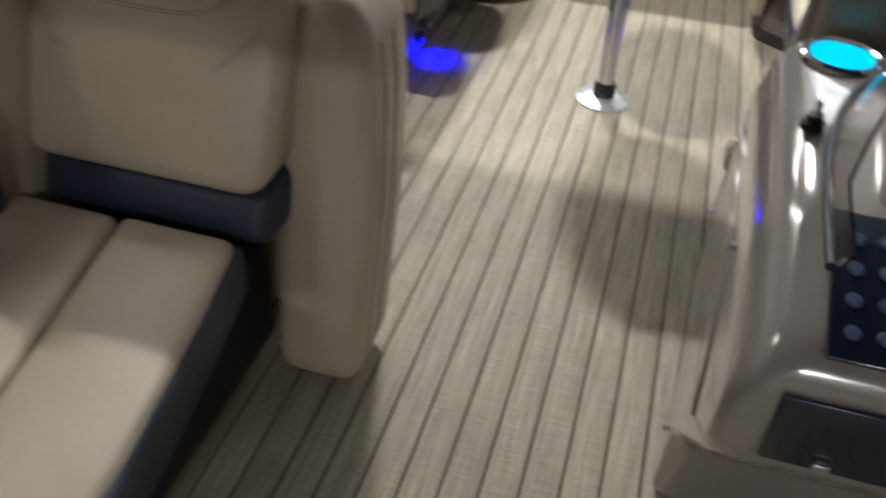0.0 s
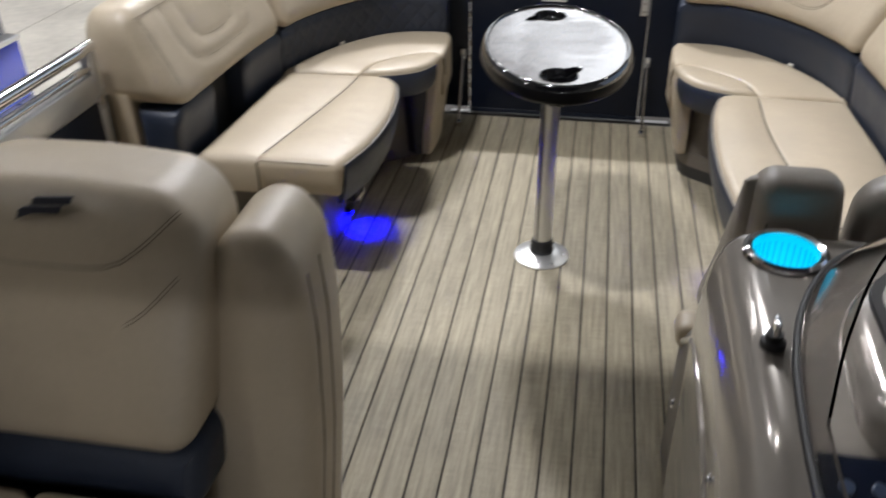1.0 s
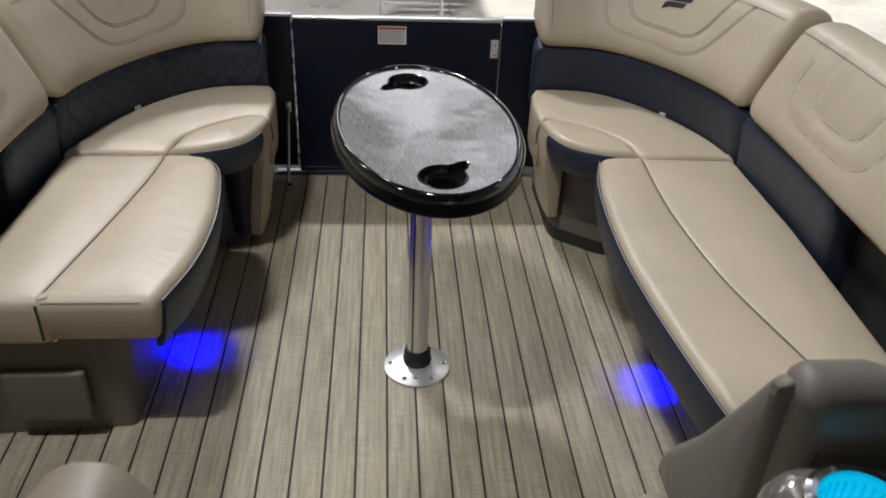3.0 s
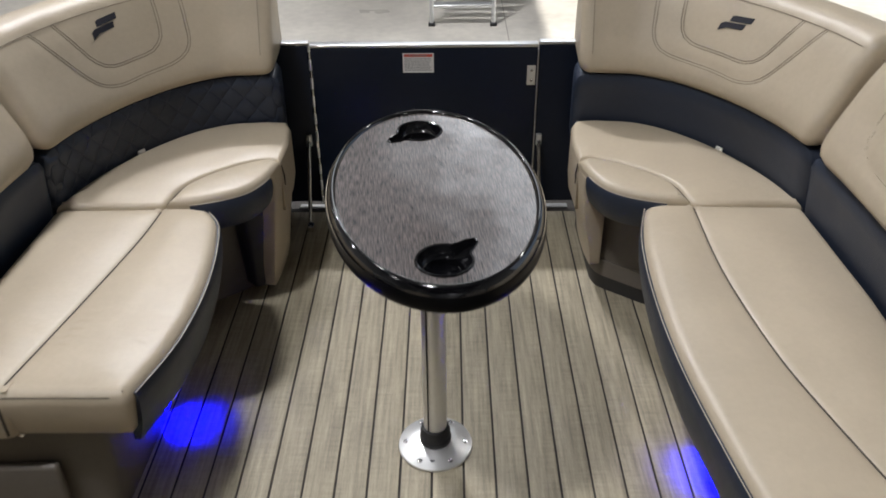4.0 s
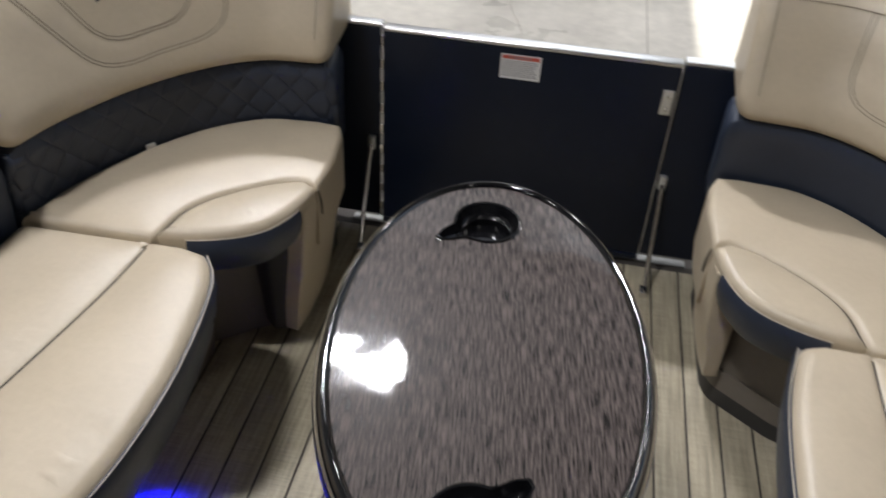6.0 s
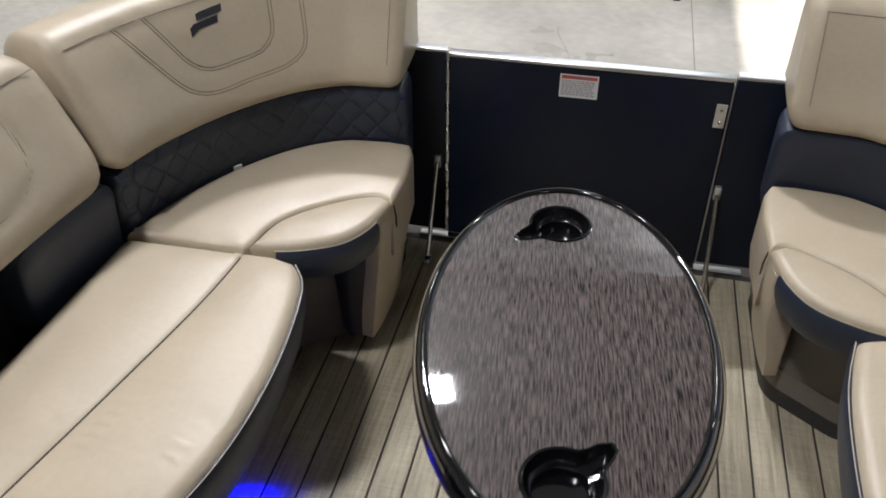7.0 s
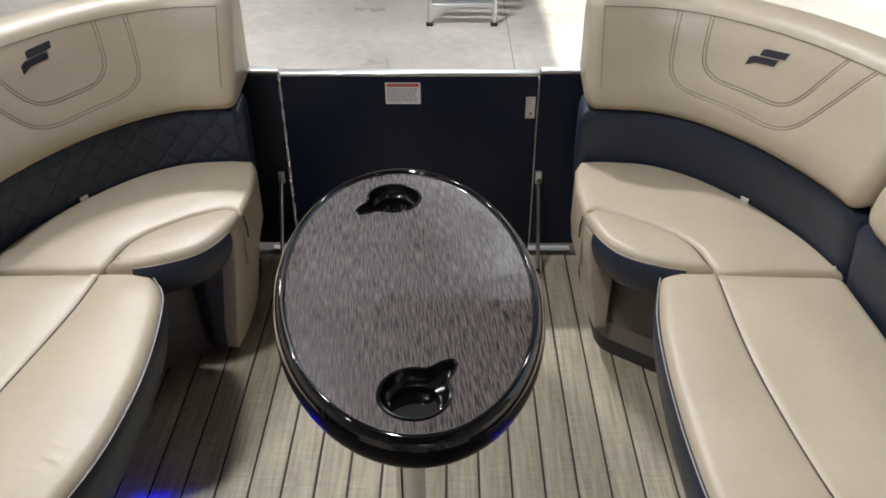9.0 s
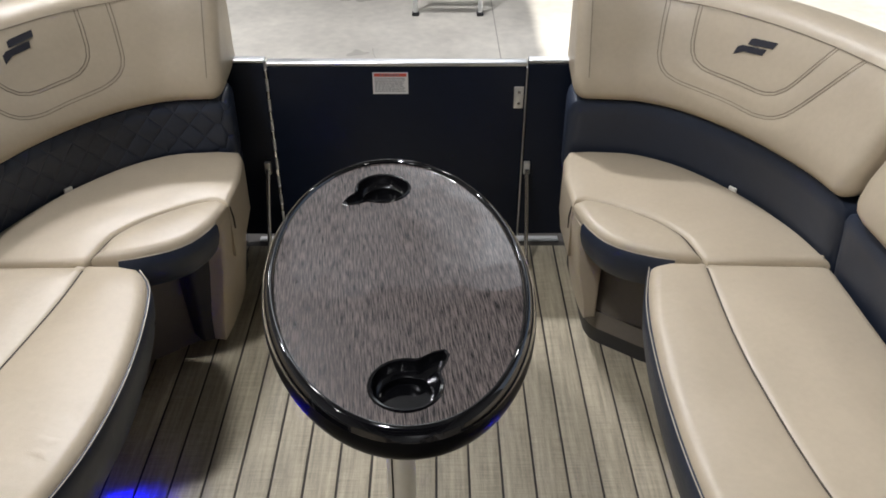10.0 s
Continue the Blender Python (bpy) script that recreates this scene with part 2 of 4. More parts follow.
def pillow(outline, z0, z1, r=0.02, rb=0.008, crown=0.0, flare=0.0):
    """A padded slab on an outline: rounded above, slightly rounded below, with a soft crown."""
    o = thin_out([Vector((q[0], q[1])) for q in outline])
    if area2(o) < 0:
        o.reverse()
    rings = [(rb + flare, z0), (rb * 0.3 + flare * 0.9, z0 + rb * 0.3), (flare * 0.8, z0 + rb)]
    rings.append((0.0, z1 - r))
    for k in range(1, 6):
        a = k * math.pi / 10
        rings.append((r * (1 - math.cos(a)), z1 - r + r * math.sin(a)))
    verts, faces, n = [], [], len(o)
    for d, z in rings:
        verts += [(q.x, q.y, z) for q in inset(o, d)]
    for k in range(len(rings) - 1):
        for i in range(n):
            j = (i + 1) % n
            faces.append((k * n + i, k * n + j, (k + 1) * n + j, (k + 1) * n + i))
    faces.append(tuple(range(n))[::-1])
    top = verts[-n:]
    return joined((verts, faces), filled(top, lambda p, d: (p.x, p.y, p.z + crown * (1 - math.exp(-d / 0.03)))))


def filled(ring, shape):
    """A finely divided face over a flat ring; shape moves each place by its distance from the ring."""
    bm = bmesh.new()
    vs = [bm.verts.new(q) for q in ring]
    bm.faces.new(vs)
    bmesh.ops.triangulate(bm, faces=bm.faces[:])
    for _ in range(5):
        long = [e for e in bm.edges if e.calc_length() > 0.05]
        if not long:
            break
        bmesh.ops.subdivide_edges(bm, edges=long, cuts=1)
        bmesh.ops.triangulate(bm, faces=bm.faces[:])
    rim = np.array([tuple(q) for q in ring])
    nxt = np.roll(rim, -1, axis=0) - rim
    size = np.maximum((nxt ** 2).sum(1), 1e-12)
    bm.verts.index_update()
    out = []
    for v in bm.verts:
        p = np.array(v.co)
        t = np.clip(((p - rim) * nxt).sum(1) / size, 0, 1)
        d = np.sqrt((((rim + nxt * t[:, None]) - p) ** 2).sum(1).min())
        out.append(tuple(shape(v.co, float(d))))
    geo = out, [tuple(v.index for v in f.verts) for f in bm.faces]
    bm.free()
    return geo


def loft(rings, caps=True):
    """Skin over closed rings of equal length."""
    verts, faces, n = [], [], len(rings[0])
    for ring in rings:
        verts += [tuple(q) for q in ring]
    for k in range(len(rings) - 1):
        for i in range(n):
            j = (i + 1) % n
            faces.append((k * n + i, k * n + j, (k + 1) * n + j, (k + 1) * n + i))
    if caps:
        faces += [tuple(range(n))[::-1], tuple(range((len(rings) - 1) * n, len(rings) * n))]
    return verts, faces


def prism(outline, z0, z1, d0=0.0, d1=0.0):
    o = thin_out([Vector((q[0], q[1])) for q in outline])
    if area2(o) < 0:
        o.reverse()
    return loft([[(q.x, q.y, z0) for q in inset(o, d0)], [(q.x, q.y, z1) for q in inset(o, d1)]])


def normals2(path):
    out = []
    for i in range(len(path)):
        a, b = path[max(0, i - 1)], path[min(len(path) - 1, i + 1)]
        t = (b - a).normalized()
        out.append(Vector((t.y, -t.x)))
    return out


def sweep(path, profile, side=1.0, ends=0.0, taper=(True, True), dent=None):
    """A closed profile of (outward, height) carried along a path in plan, with softly rounded ends."""
    path = [Vector((q[0], q[1])) for q in path]
    nrm = normals2(path)
    dist = [0.0]
    for i in range(1, len(path)):
        dist.append(dist[-1] + (path[i] - path[i - 1]).length)
    total = dist[-1]
    cu = sum(q[0] for q in profile) / len(profile)
    cz = sum(q[1] for q in profile) / len(profile)
    half = max(max(abs(q[0] - cu) for q in profile), 0.01)
    stations = []
    for i, d in enumerate(dist):
        stations.append((path[i], nrm[i], d))
    if ends:
        extra = []
        for k in range(1, 6):
            extra.append(ends * (1 - math.cos(k * math.pi / 10)))
        def at(d):
            for i in range(len(path) - 1):
                if dist[i + 1] >= d:
                    t = (d - dist[i]) / max(1e-9, dist[i + 1] - dist[i])
                    return path[i].lerp(path[i + 1], t), nrm[i].lerp(nrm[i + 1], t).normalized(), d
            return path[-1], nrm[-1], d
        keep = [s for s in stations if ends < s[2] < total - ends]
        stations = [at(0)] + [at(e) for e in extra] + keep + [at(total - e) for e in extra[::-1]] + [at(total)]
    rings = []
    for p, m, d in stations:
        k = 0.0
        if ends:
            near = min(d if taper[0] else 9, (total - d) if taper[1] else 9)
            if near < ends:
                k = ends * (1 - math.sqrt(max(0.0, 1 - (1 - near / ends) ** 2)))
        su = max(0.2, 1 - k / half)
        ring = []
        for i, (u, z) in enumerate(profile):
            uu, zz = cu + (u - cu) * su, cz + (z - cz) * max(0.3, 1 - k / max(half, 0.1))
            if dent:
                uu += dent(d, i)
            q = p + m * uu * side
            ring.append((q.x, q.y, zz))
        rings.append(ring)
    return loft(rings)


def tube(points, r, seg=6):
    pts = [Vector(q) for q in points]
    rings = []
    for i in range(len(pts)):
        t = (pts[min(len(pts) - 1, i + 1)] - pts[max(0, i - 1)]).normalized()
        a = t.cross(Vector((0, 0, 1)))
        if a.length < 0.05:
            a = t.cross(Vector((1, 0, 0)))
        a.normalize()
        b = t.cross(a)
        rings.append([tuple(pts[i] + (a * math.cos(k * 2 * math.pi / seg) + b * math.sin(k * 2 * math.pi / seg)) * r) for k in range(seg)])
    return loft(rings)


def lathe(profile, cx, cy, seg=32, sx=1.0, sy=1.0):
    return loft([[(cx + r * sx * math.cos(k * 2 * math.pi / seg), cy + r * sy * math.sin(k * 2 * math.pi / seg), z) for k in range(seg)] for r, z in profile])


def block(x0, x1, y0, y1, z0, z1, r=0.004):
    """A box with rounded edges."""
    bm = bmesh.new()
    bmesh.ops.create_cube(bm, size=1)
    for v in bm.verts:
        v.co = Vector(((x0 + x1) / 2 + v.co.x * (x1 - x0), (y0 + y1) / 2 + v.co.y * (y1 - y0), (z0 + z1) / 2 + v.co.z * (z1 - z0)))
    r = min(r, 0.45 * min(x1 - x0, y1 - y0, z1 - z0))
    if r > 0:
        bmesh.ops.bevel(bm, geom=bm.edges[:], offset=r, segments=3, profile=0.5, affect="EDGES")
    bm.verts.index_update()
    geo = [tuple(v.co) for v in bm.verts], [tuple(v.index for v in f.verts) for f in bm.faces]
    bm.free()
    return geo


def joined(*geos):
    verts, faces = [], []
    for v, f in geos:
        k = len(verts)
        verts += list(v)
        faces += [tuple(i + k for i in q) for q in f]
    return verts, faces


def turned(geo, m):
    return [tuple(m @ Vector(v)) for v in geo[0]], geo[1]


def part(name, geo, material, parent=None, label="", sharp=38):
    me = bpy.data.meshes.new(name)
    me.from_pydata(geo[0], [], geo[1])
    bm = bmesh.new()
    bm.from_mesh(me)
    bmesh.ops.remove_doubles(bm, verts=bm.verts[:], dist=0.00002)
    bmesh.ops.recalc_face_normals(bm, faces=bm.faces[:])
    bm.to_mesh(me)
    bm.free()
    for poly in me.polygons:
        poly.use_smooth = True
    me.set_sharp_from_angle(angle=radians(sharp))
    me.materials.append(material)
    ob = new(name, me)
    if parent:
        ob.parent = parent
    if label:
        ob["label"] = label
    return ob


def thing(name, label, category, group="", kind=""):
    return tagged(new(name), label, category, group, kind)


def mirrored(points, s):
    return [(s * q[0], *q[1:]) for q in points]


class Face:
    """The front of a swept pad: places on it by length along the path and way down from its top seam."""

    def __init__(self, path, front, side):
        self.path = [Vector((q[0], q[1])) for q in path]
        self.nrm, self.side = normals2(self.path), side
        self.dist = [0.0]
        for i in range(1, len(self.path)):
            self.dist.append(self.dist[-1] + (self.path[i] - self.path[i - 1]).length)
        self.front = [Vector(q) for q in front]          # from the top seam downwards
        self.down = [0.0]
        for i in range(1, len(front)):
            self.down.append(self.down[-1] + (self.front[i] - self.front[i - 1]).length)

    @staticmethod
    def _at(dist, items, d):
        d = min(max(d, 0), dist[-1])
        for i in range(len(dist) - 1):
            if dist[i + 1] >= d:
                return items[i].lerp(items[i + 1], (d - dist[i]) / max(1e-9, dist[i + 1] - dist[i]))
        return items[-1]

    def place(self, s, w, off=0.001):
        p, n = self._at(self.dist, self.path, s), self._at(self.dist, self.nrm, s).normalized()
        f = self._at(self.down, self.front, w)
        q = p + n * (f.x - off * 0.9) * self.side
        return Vector((q.x, q.y, f.y + off * 0.5))

    def stitch(self, line, gap=0.007, r=0.0009, off=0.001):
        """A double row of stitches along a line of (length, way down)."""
        pts = curve(line, 0.02)
        n2 = normals2(pts)
        geos = []
        for k in (-0.5, 0.5):
            geos.append(tube([self.place(q.x + m.x * gap * k, q.y + m.y * gap * k, off) for q, m in zip(pts, n2)], r, 5))
        return joined(*geos)

    def patch(self, cs, cw, polys, size, flip=1.0):
        verts, faces = [], []
        for poly in polys:
            k = len(verts)
            m = len(poly)
            for off in (0.0002, 0.0018):
                verts += [tuple(self.place(cs + x * size * flip, cw - y * size, off)) for x, y in poly]
            faces.append(tuple(range(k + m, k + 2 * m)))
            faces += [(k + i, k + (i + 1) % m, k + m + (i + 1) % m, k + m + i) for i in range(m)]
        return verts, faces


def emblem_polys(tall):
    """Two slanted swooshes, one above the other."""
    upper = [(-0.29, 0.06), (-0.25, 0.34), (-0.15, 0.4), (0.59, 0.52), (0.53, 0.2)]
    lower = [(-0.61, -0.53), (-0.57, -0.16), (-0.43, -0.03), (0.36, 0.09), (0.3, -0.21), (-0.32, -0.3)]
    return [[(x, y * tall) for x, y in p] for p in (upper, lower)]

# ---- the hall ----
X0, X1, Y0, Y1, TOP = -9.0, 6.0, -9.0, 14.0, 10.6
floor_hall = tagged(part("floor", block(X0 - 0.2, X1 + 9, Y0 - 0.2, Y1 + 0.2, GROUND - 0.2, GROUND, 0), CONCRETE),
                    "polished pale grey-beige concrete showroom floor with stains", "floor", kind="structure")
tagged(part("ceiling", block(X0, X1, Y0, Y1, TOP, TOP + 0.15, 0), WALLPAINT), "unseen showroom ceiling, grey to cut bounced light", "ceiling", kind="structure")
for nm, b in (("wall_west", (X0 - 0.2, X0, Y0, Y1, GROUND, TOP)), ("wall_south", (X0, X1, Y0 - 0.2, Y0, GROUND, TOP))):
    tagged(part(nm, block(*b, 0), WALLPAINT), "unseen showroom wall, grey to cut bounced light", "wall", kind="structure")
north = [block(X0, X1, Y1, Y1 + 0.2, GROUND, 3.6, 0), block(X0, X1, Y1, Y1 + 0.2, 10.0, TOP, 0), block(X0, -2.8, Y1, Y1 + 0.2, 3.6, 10.2, 0), block(2.8, X1, Y1, Y1 + 0.2, 3.6, 10.2, 0)]
tagged(part("wall_north", joined(*north), WALLPAINT), "grey showroom wall with an unseen high band of windows", "wall", kind="structure")
# unseen glowing sheet, added to give the tabletop its bright reflection
tagged(part("backdrop", block(-7, 7, Y1 + 0.6, Y1 + 0.62, 2.6, 11.0, 0), REFLECTGLOW), "unseen glowing sheet outside the windows, uneven to shape the tabletop reflection", "sky", kind="structure")
# east wall: a long row of open loading doors between piers
east = [block(X1, X1 + 0.25, Y0, Y1, 4.45, TOP, 0), block(X1, X1 + 0.25, Y0, 2.4, GROUND, 4.45, 0), block(X1, X1 + 0.25, 12.5, Y1, GROUND, 4.45, 0)]
tagged(part("wall_east", joined(*east), WALLPAINT), "showroom wall with a wide open loading door, grey to cut bounced light", "wall", kind="structure")
# saw cuts and a crack in the concrete
cut = joined(block(-0.9, 2.2, 6.2, 6.212, GROUND, GROUND + 0.002, 0), block(0.56, 0.567, 3.0, 12.0, GROUND, GROUND + 0.002, 0),
             block(-5.0, -4.988, -6, 14, GROUND, GROUND + 0.002, 0))
part("floor_joint", cut, CRACK, floor_hall, "thin saw-cut joint in the concrete")
crack = curve([(-0.26, 6.45), (-0.30, 6.6), (-0.38, 6.85), (-0.40, 7.0)], 0.05)
part("floor_crack", tube([(q.x, q.y, GROUND) for q in crack], 0.003, 4), CRACK, floor_hall, "irregular hairline crack")

for hx, hy, hz, power in HIGH_BAY:
    fix = thing("ceiling_light", "rectangular white LED high-bay light, most of them added out of view", "ceiling light", "high-bay lights")
    fix.location = (hx, hy, hz)
    part("housing", block(-0.38, 0.38, -0.15, 0.15, 0.0, 0.09, 0.02), ALU, fix)
    part("diffuser", block(-0.35, 0.35, -0.12, 0.12, -0.012, 0.0, 0.004), DIFFUSER, fix)
    for x in (-0.3, 0.29):
        part("hanger", block(x, x + 0.01, -0.005, 0.005, 0.09, TOP - hz, 0), ALU, fix)

# ---- deck, fence and bow gate ----
deck = tagged(part("deck", block(-1.24, 1.24, -2.6, 3.12, -0.09, -0.004, 0.004), DECKBED), "taupe woven-vinyl plank flooring with dark seams", "deck", kind="structure")
PITCH, LINE = 0.0715, 0.012
for k in range(-18, 17):
    x0 = LINE + k * PITCH + 0.0026
    x1 = x0 + PITCH - 0.0052
    if x0 < -1.22 or x1 > 1.22:
        continue
    part("plank", block(x0, x1, -2.55, 3.0, -0.0035, 0.0, 0.001), PLANK, deck)
tagged(part("threshold_trim", block(-0.46, 0.46, 3.022, 3.05, 0.0005, 0.003, 0.001), STRIP), "dull aluminium threshold strip under the bow gate", "trim", kind="structure")
for s in (-1, 1):
    tagged(part("pontoon_tube", turned(lathe([(0.02, -3.4), (0.25, -2.6), (0.3, -2.2), (0.3, 2.6), (0.26, 3.0), (0.05, 3.5)], 0, 0, 24),
                                       pose(s * 0.85, 0, -0.42, -90)), ALU), "brushed aluminium pontoon float under the deck", "pontoon", "boat floats")
    cradle = thing("boat_cradle", "dark steel bunk cradle carrying the float", "cradle", "boat cradles")
    for cy in (-1.6, 1.8):
        part("beam", block(s * 0.85 - 0.2, s * 0.85 + 0.2, cy - 0.06, cy + 0.06, GROUND, GROUND + 0.2, 0.01), KICK, cradle)

GY = 3.02
fence = thing("bow_fence", "black-navy panelled boat fence with aluminium top rail", "fence")
for a, b in ((-1.18, -0.378), (0.334, 1.18)):
    part("panel", block(a, b, GY, GY + 0.03, 0.03, 0.578, 0.003), BLACKPANEL, fence)
    part("top_rail", block(a, b, GY - 0.001, GY + 0.031, 0.579, 0.588, 0.003), ALU, fence)
for s in (-1, 1):
    y0 = 1.62 if s < 0 else -2.4
    part("panel", block(s * 1.2 - 0.015, s * 1.2 + 0.015, y0, GY, 0.03, 0.56, 0.003), BLACKPANEL, fence)
    part("top_rail", block(s * 1.2 - 0.02, s * 1.2 + 0.02, y0, GY, 0.56, 0.585, 0.006), ALU, fence)

gate = thing("bow_gate", "closed black-navy bow gate with aluminium edge trim", "gate")
part("gate_panel", block(-0.372, 0.328, GY - 0.006, GY + 0.024, 0.03, 0.572, 0.003), BLACKPANEL, gate)
part("top_trim", block(-0.374, 0.33, GY - 0.008, GY + 0.027, 0.573, 0.583, 0.003), ALU, gate, "aluminium top trim")
part("bottom_trim", block(-0.372, 0.328, GY - 0.008, GY + 0.026, 0.012, 0.03, 0.003), BLACKPANEL, gate)
part("side_trim", block(0.3285, 0.3315, GY - 0.01, GY + 0.02, 0.03, 0.566, 0.001), ALU, gate, "thin bright edge strip")
hinge = part("hinge", tube([(-0.375, GY - 0.01, 0.035), (-0.375, GY - 0.01, 0.592)], 0.0035, 8), SATIN, gate, "long bright piano hinge")
for k in range(9):
    part("knuckle", tube([(-0.375, GY - 0.011, 0.06 + k * 0.06), (-0.375, GY - 0.011, 0.085 + k * 0.06)], 0.0052, 8), CHROME, hinge)
latch = part("latch_plate", block(0.297, 0.324, GY - 0.011, GY - 0.007, 0.452, 0.516, 0.002), SATIN, gate, "small steel latch plate with two bolts")
for z in (0.468, 0.5):
    part("bolt", turned(lathe([(0.0045, 0), (0.0045, 0.002), (0.002, 0.004)], 0, 0, 10), pose(0.311, GY - 0.011, z, 90)), CHROME, latch)
for sx in (-0.402, 0.346):
    stay = thing("gate_stay", "slim chrome stay rod between fence and deck", "stay rod", "gate stays")
    part("rod", tube([(sx, GY - 0.014, 0.262), (sx, GY - 0.03, 0.235), (sx, 2.885, 0.03)], 0.0062, 10), CHROME, stay)
    part("upper_bracket", block(sx - 0.009, sx + 0.009, GY - 0.014, GY, 0.245, 0.283, 0.002), SATIN, stay)
    part("foot", block(sx - 0.01, sx + 0.01, 2.868, 2.9, 0.0, 0.022, 0.004), CHROME, stay)

sticker = thing("warning_sticker", "white warning sticker with red heading on the gate", "sticker")
part("paper", block(-0.088, 0.008, GY - 0.0075, GY - 0.0062, 0.494, 0.556, 0), PAPER, sticker)
part("heading", block(-0.084, 0.004, GY - 0.0082, GY - 0.0074, 0.5445, 0.5535, 0), RED, sticker, "red heading bar")
part("heading_word", joined(block(-0.068, -0.064, GY - 0.0087, GY - 0.0081, 0.5465, 0.552, 0), *[block(-0.058 + k * 0.0075, -0.0535 + k * 0.0075, GY - 0.0087, GY - 0.0081, 0.5465, 0.552, 0) for k in range(6)]),
     INK, sticker, "dark unreadable heading")
random.seed(4)
for k in range(9):
    z = 0.5385 - k * 0.0047
    x, bars = -0.083, []
    while x < -0.006:
        w = random.uniform(0.004, 0.012)
        bars.append(block(x, min(x + w, 0.003), GY - 0.0079, GY - 0.0074, z, z + 0.0019, 0))
        x += w + 0.0018
    part("text_line", joined(*bars), INK, sticker, "grey unreadable line")

# ---- canopy over the aft deck ----
canopy = thing("bimini_canopy", "dark navy fabric canopy on an aluminium frame over the aft deck", "canopy")
bows = [(-1.9, 2.0), (-1.1, 2.08), (-0.1, 2.09), (0.96, 2.02)]
spread = curve([(y, z) for y, z in bows], 0.15)
cloth = []
for k in range(13):
    x = -1.3 + 2.6 * k / 12
    cloth.append([(x, q.x, q.y - 0.12 * (x / 1.3) ** 4 + h) for h, row in ((0.0, spread), (0.006, spread[::-1])) for q in row])
part("fabric", loft(cloth), CANVAS, canopy, "taut navy canvas")
for y, z in bows:
    part("bow", tube([(x, y, z - 0.016 - 0.12 * (x / 1.3) ** 4) for x in np.linspace(-1.29, 1.29, 15)], 0.0125, 8), ALU, canopy)
for sx in (-1.21, 1.21):
    for y, z in (bows[0], bows[-1]):
        part("strut", tube([(sx, -0.9, 0.57), (sx * 1.05, y, z - 0.12)], 0.0125, 8), ALU, canopy)

# ---- bow lounge ----
BACKLINE = [(0.45, 2.845), (0.515, 2.84), (0.605, 2.824), (0.709, 2.753), (0.811, 2.623), (0.887, 2.465), (0.922, 2.332)]
SIDELINE = [(0.918, 2.325), (0.932, 2.15), (0.938, 1.95), (0.94, 1.75), (0.942, 1.6)]
PAD_FRONT = [(0.085, 0.792), (0.062, 0.755), (0.034, 0.70), (0.008, 0.65), (-0.012, 0.605), (-0.017, 0.572)]
PAD = PAD_FRONT[::-1] + [(0.092, 0.803), (0.115, 0.818), (0.15, 0.823), (0.19, 0.818), (0.225, 0.795), (0.238, 0.75), (0.24, 0.60), (0.235, 0.56), (0.03, 0.556), (-0.008, 0.559)]
LUMBAR = [(0.028, 0.30), (0.012, 0.36), (0.004, 0.42), (0.0, 0.47), (-0.004, 0.51), (-0.008, 0.535), (0.0, 0.552), (0.05, 0.556), (0.12, 0.556), (0.12, 0.30)]
SHELL = [(0.125, 0.03), (0.125, 0.60), (0.215, 0.62), (0.228, 0.58), (0.228, 0.03)]


def uv_along(ob, path):
    """Lay the quilting along the path: length and height in metres."""
    pts = [Vector((q[0], q[1])) for q in path]
    dist = [0.0]
    for i in range(1, len(pts)):
        dist.append(dist[-1] + (pts[i] - pts[i - 1]).length)
    layer = ob.data.uv_layers.new(name="UVMap")
    lengths = []
    for v in ob.data.vertices:
        i = min(range(len(pts)), key=lambda k: (pts[k] - v.co.xy).length_squared)
        lengths.append(dist[i])
    for loop in ob.data.loops:
        layer.data[loop.index].uv = (lengths[loop.vertex_index], ob.data.vertices[loop.vertex_index].co.z)


def dimples(profile, front, lines, depth, wide=0.009):
    """How far stitched lines of (length, way down) pull the front of a swept pad inwards."""
    f = [Vector(q) for q in front]
    ways = []
    for q in profile:
        best, down = (9.0, 0.0), 0.0
        for a, b in zip(f, f[1:]):
            t = min(1, max(0, (q - a).dot(b - a) / (b - a).length_squared))
            best = min(best, ((a.lerp(b, t) - q).length, down + t * (b - a).length))
            down += (b - a).length
        ways.append(best[1] if best[0] < 0.012 else None)
    marks = np.array([tuple(q) for line in lines for q in curve(line, 0.006)])

    def dent(d, i):
        if ways[i] is None:
            return 0.0
        gap = float(((marks - (d, ways[i])) ** 2).sum(1).min())
        return depth * (0.7 * math.exp(-gap / wide ** 2) + 0.3 * math.exp(-gap / (wide * 3) ** 2))
    return dent


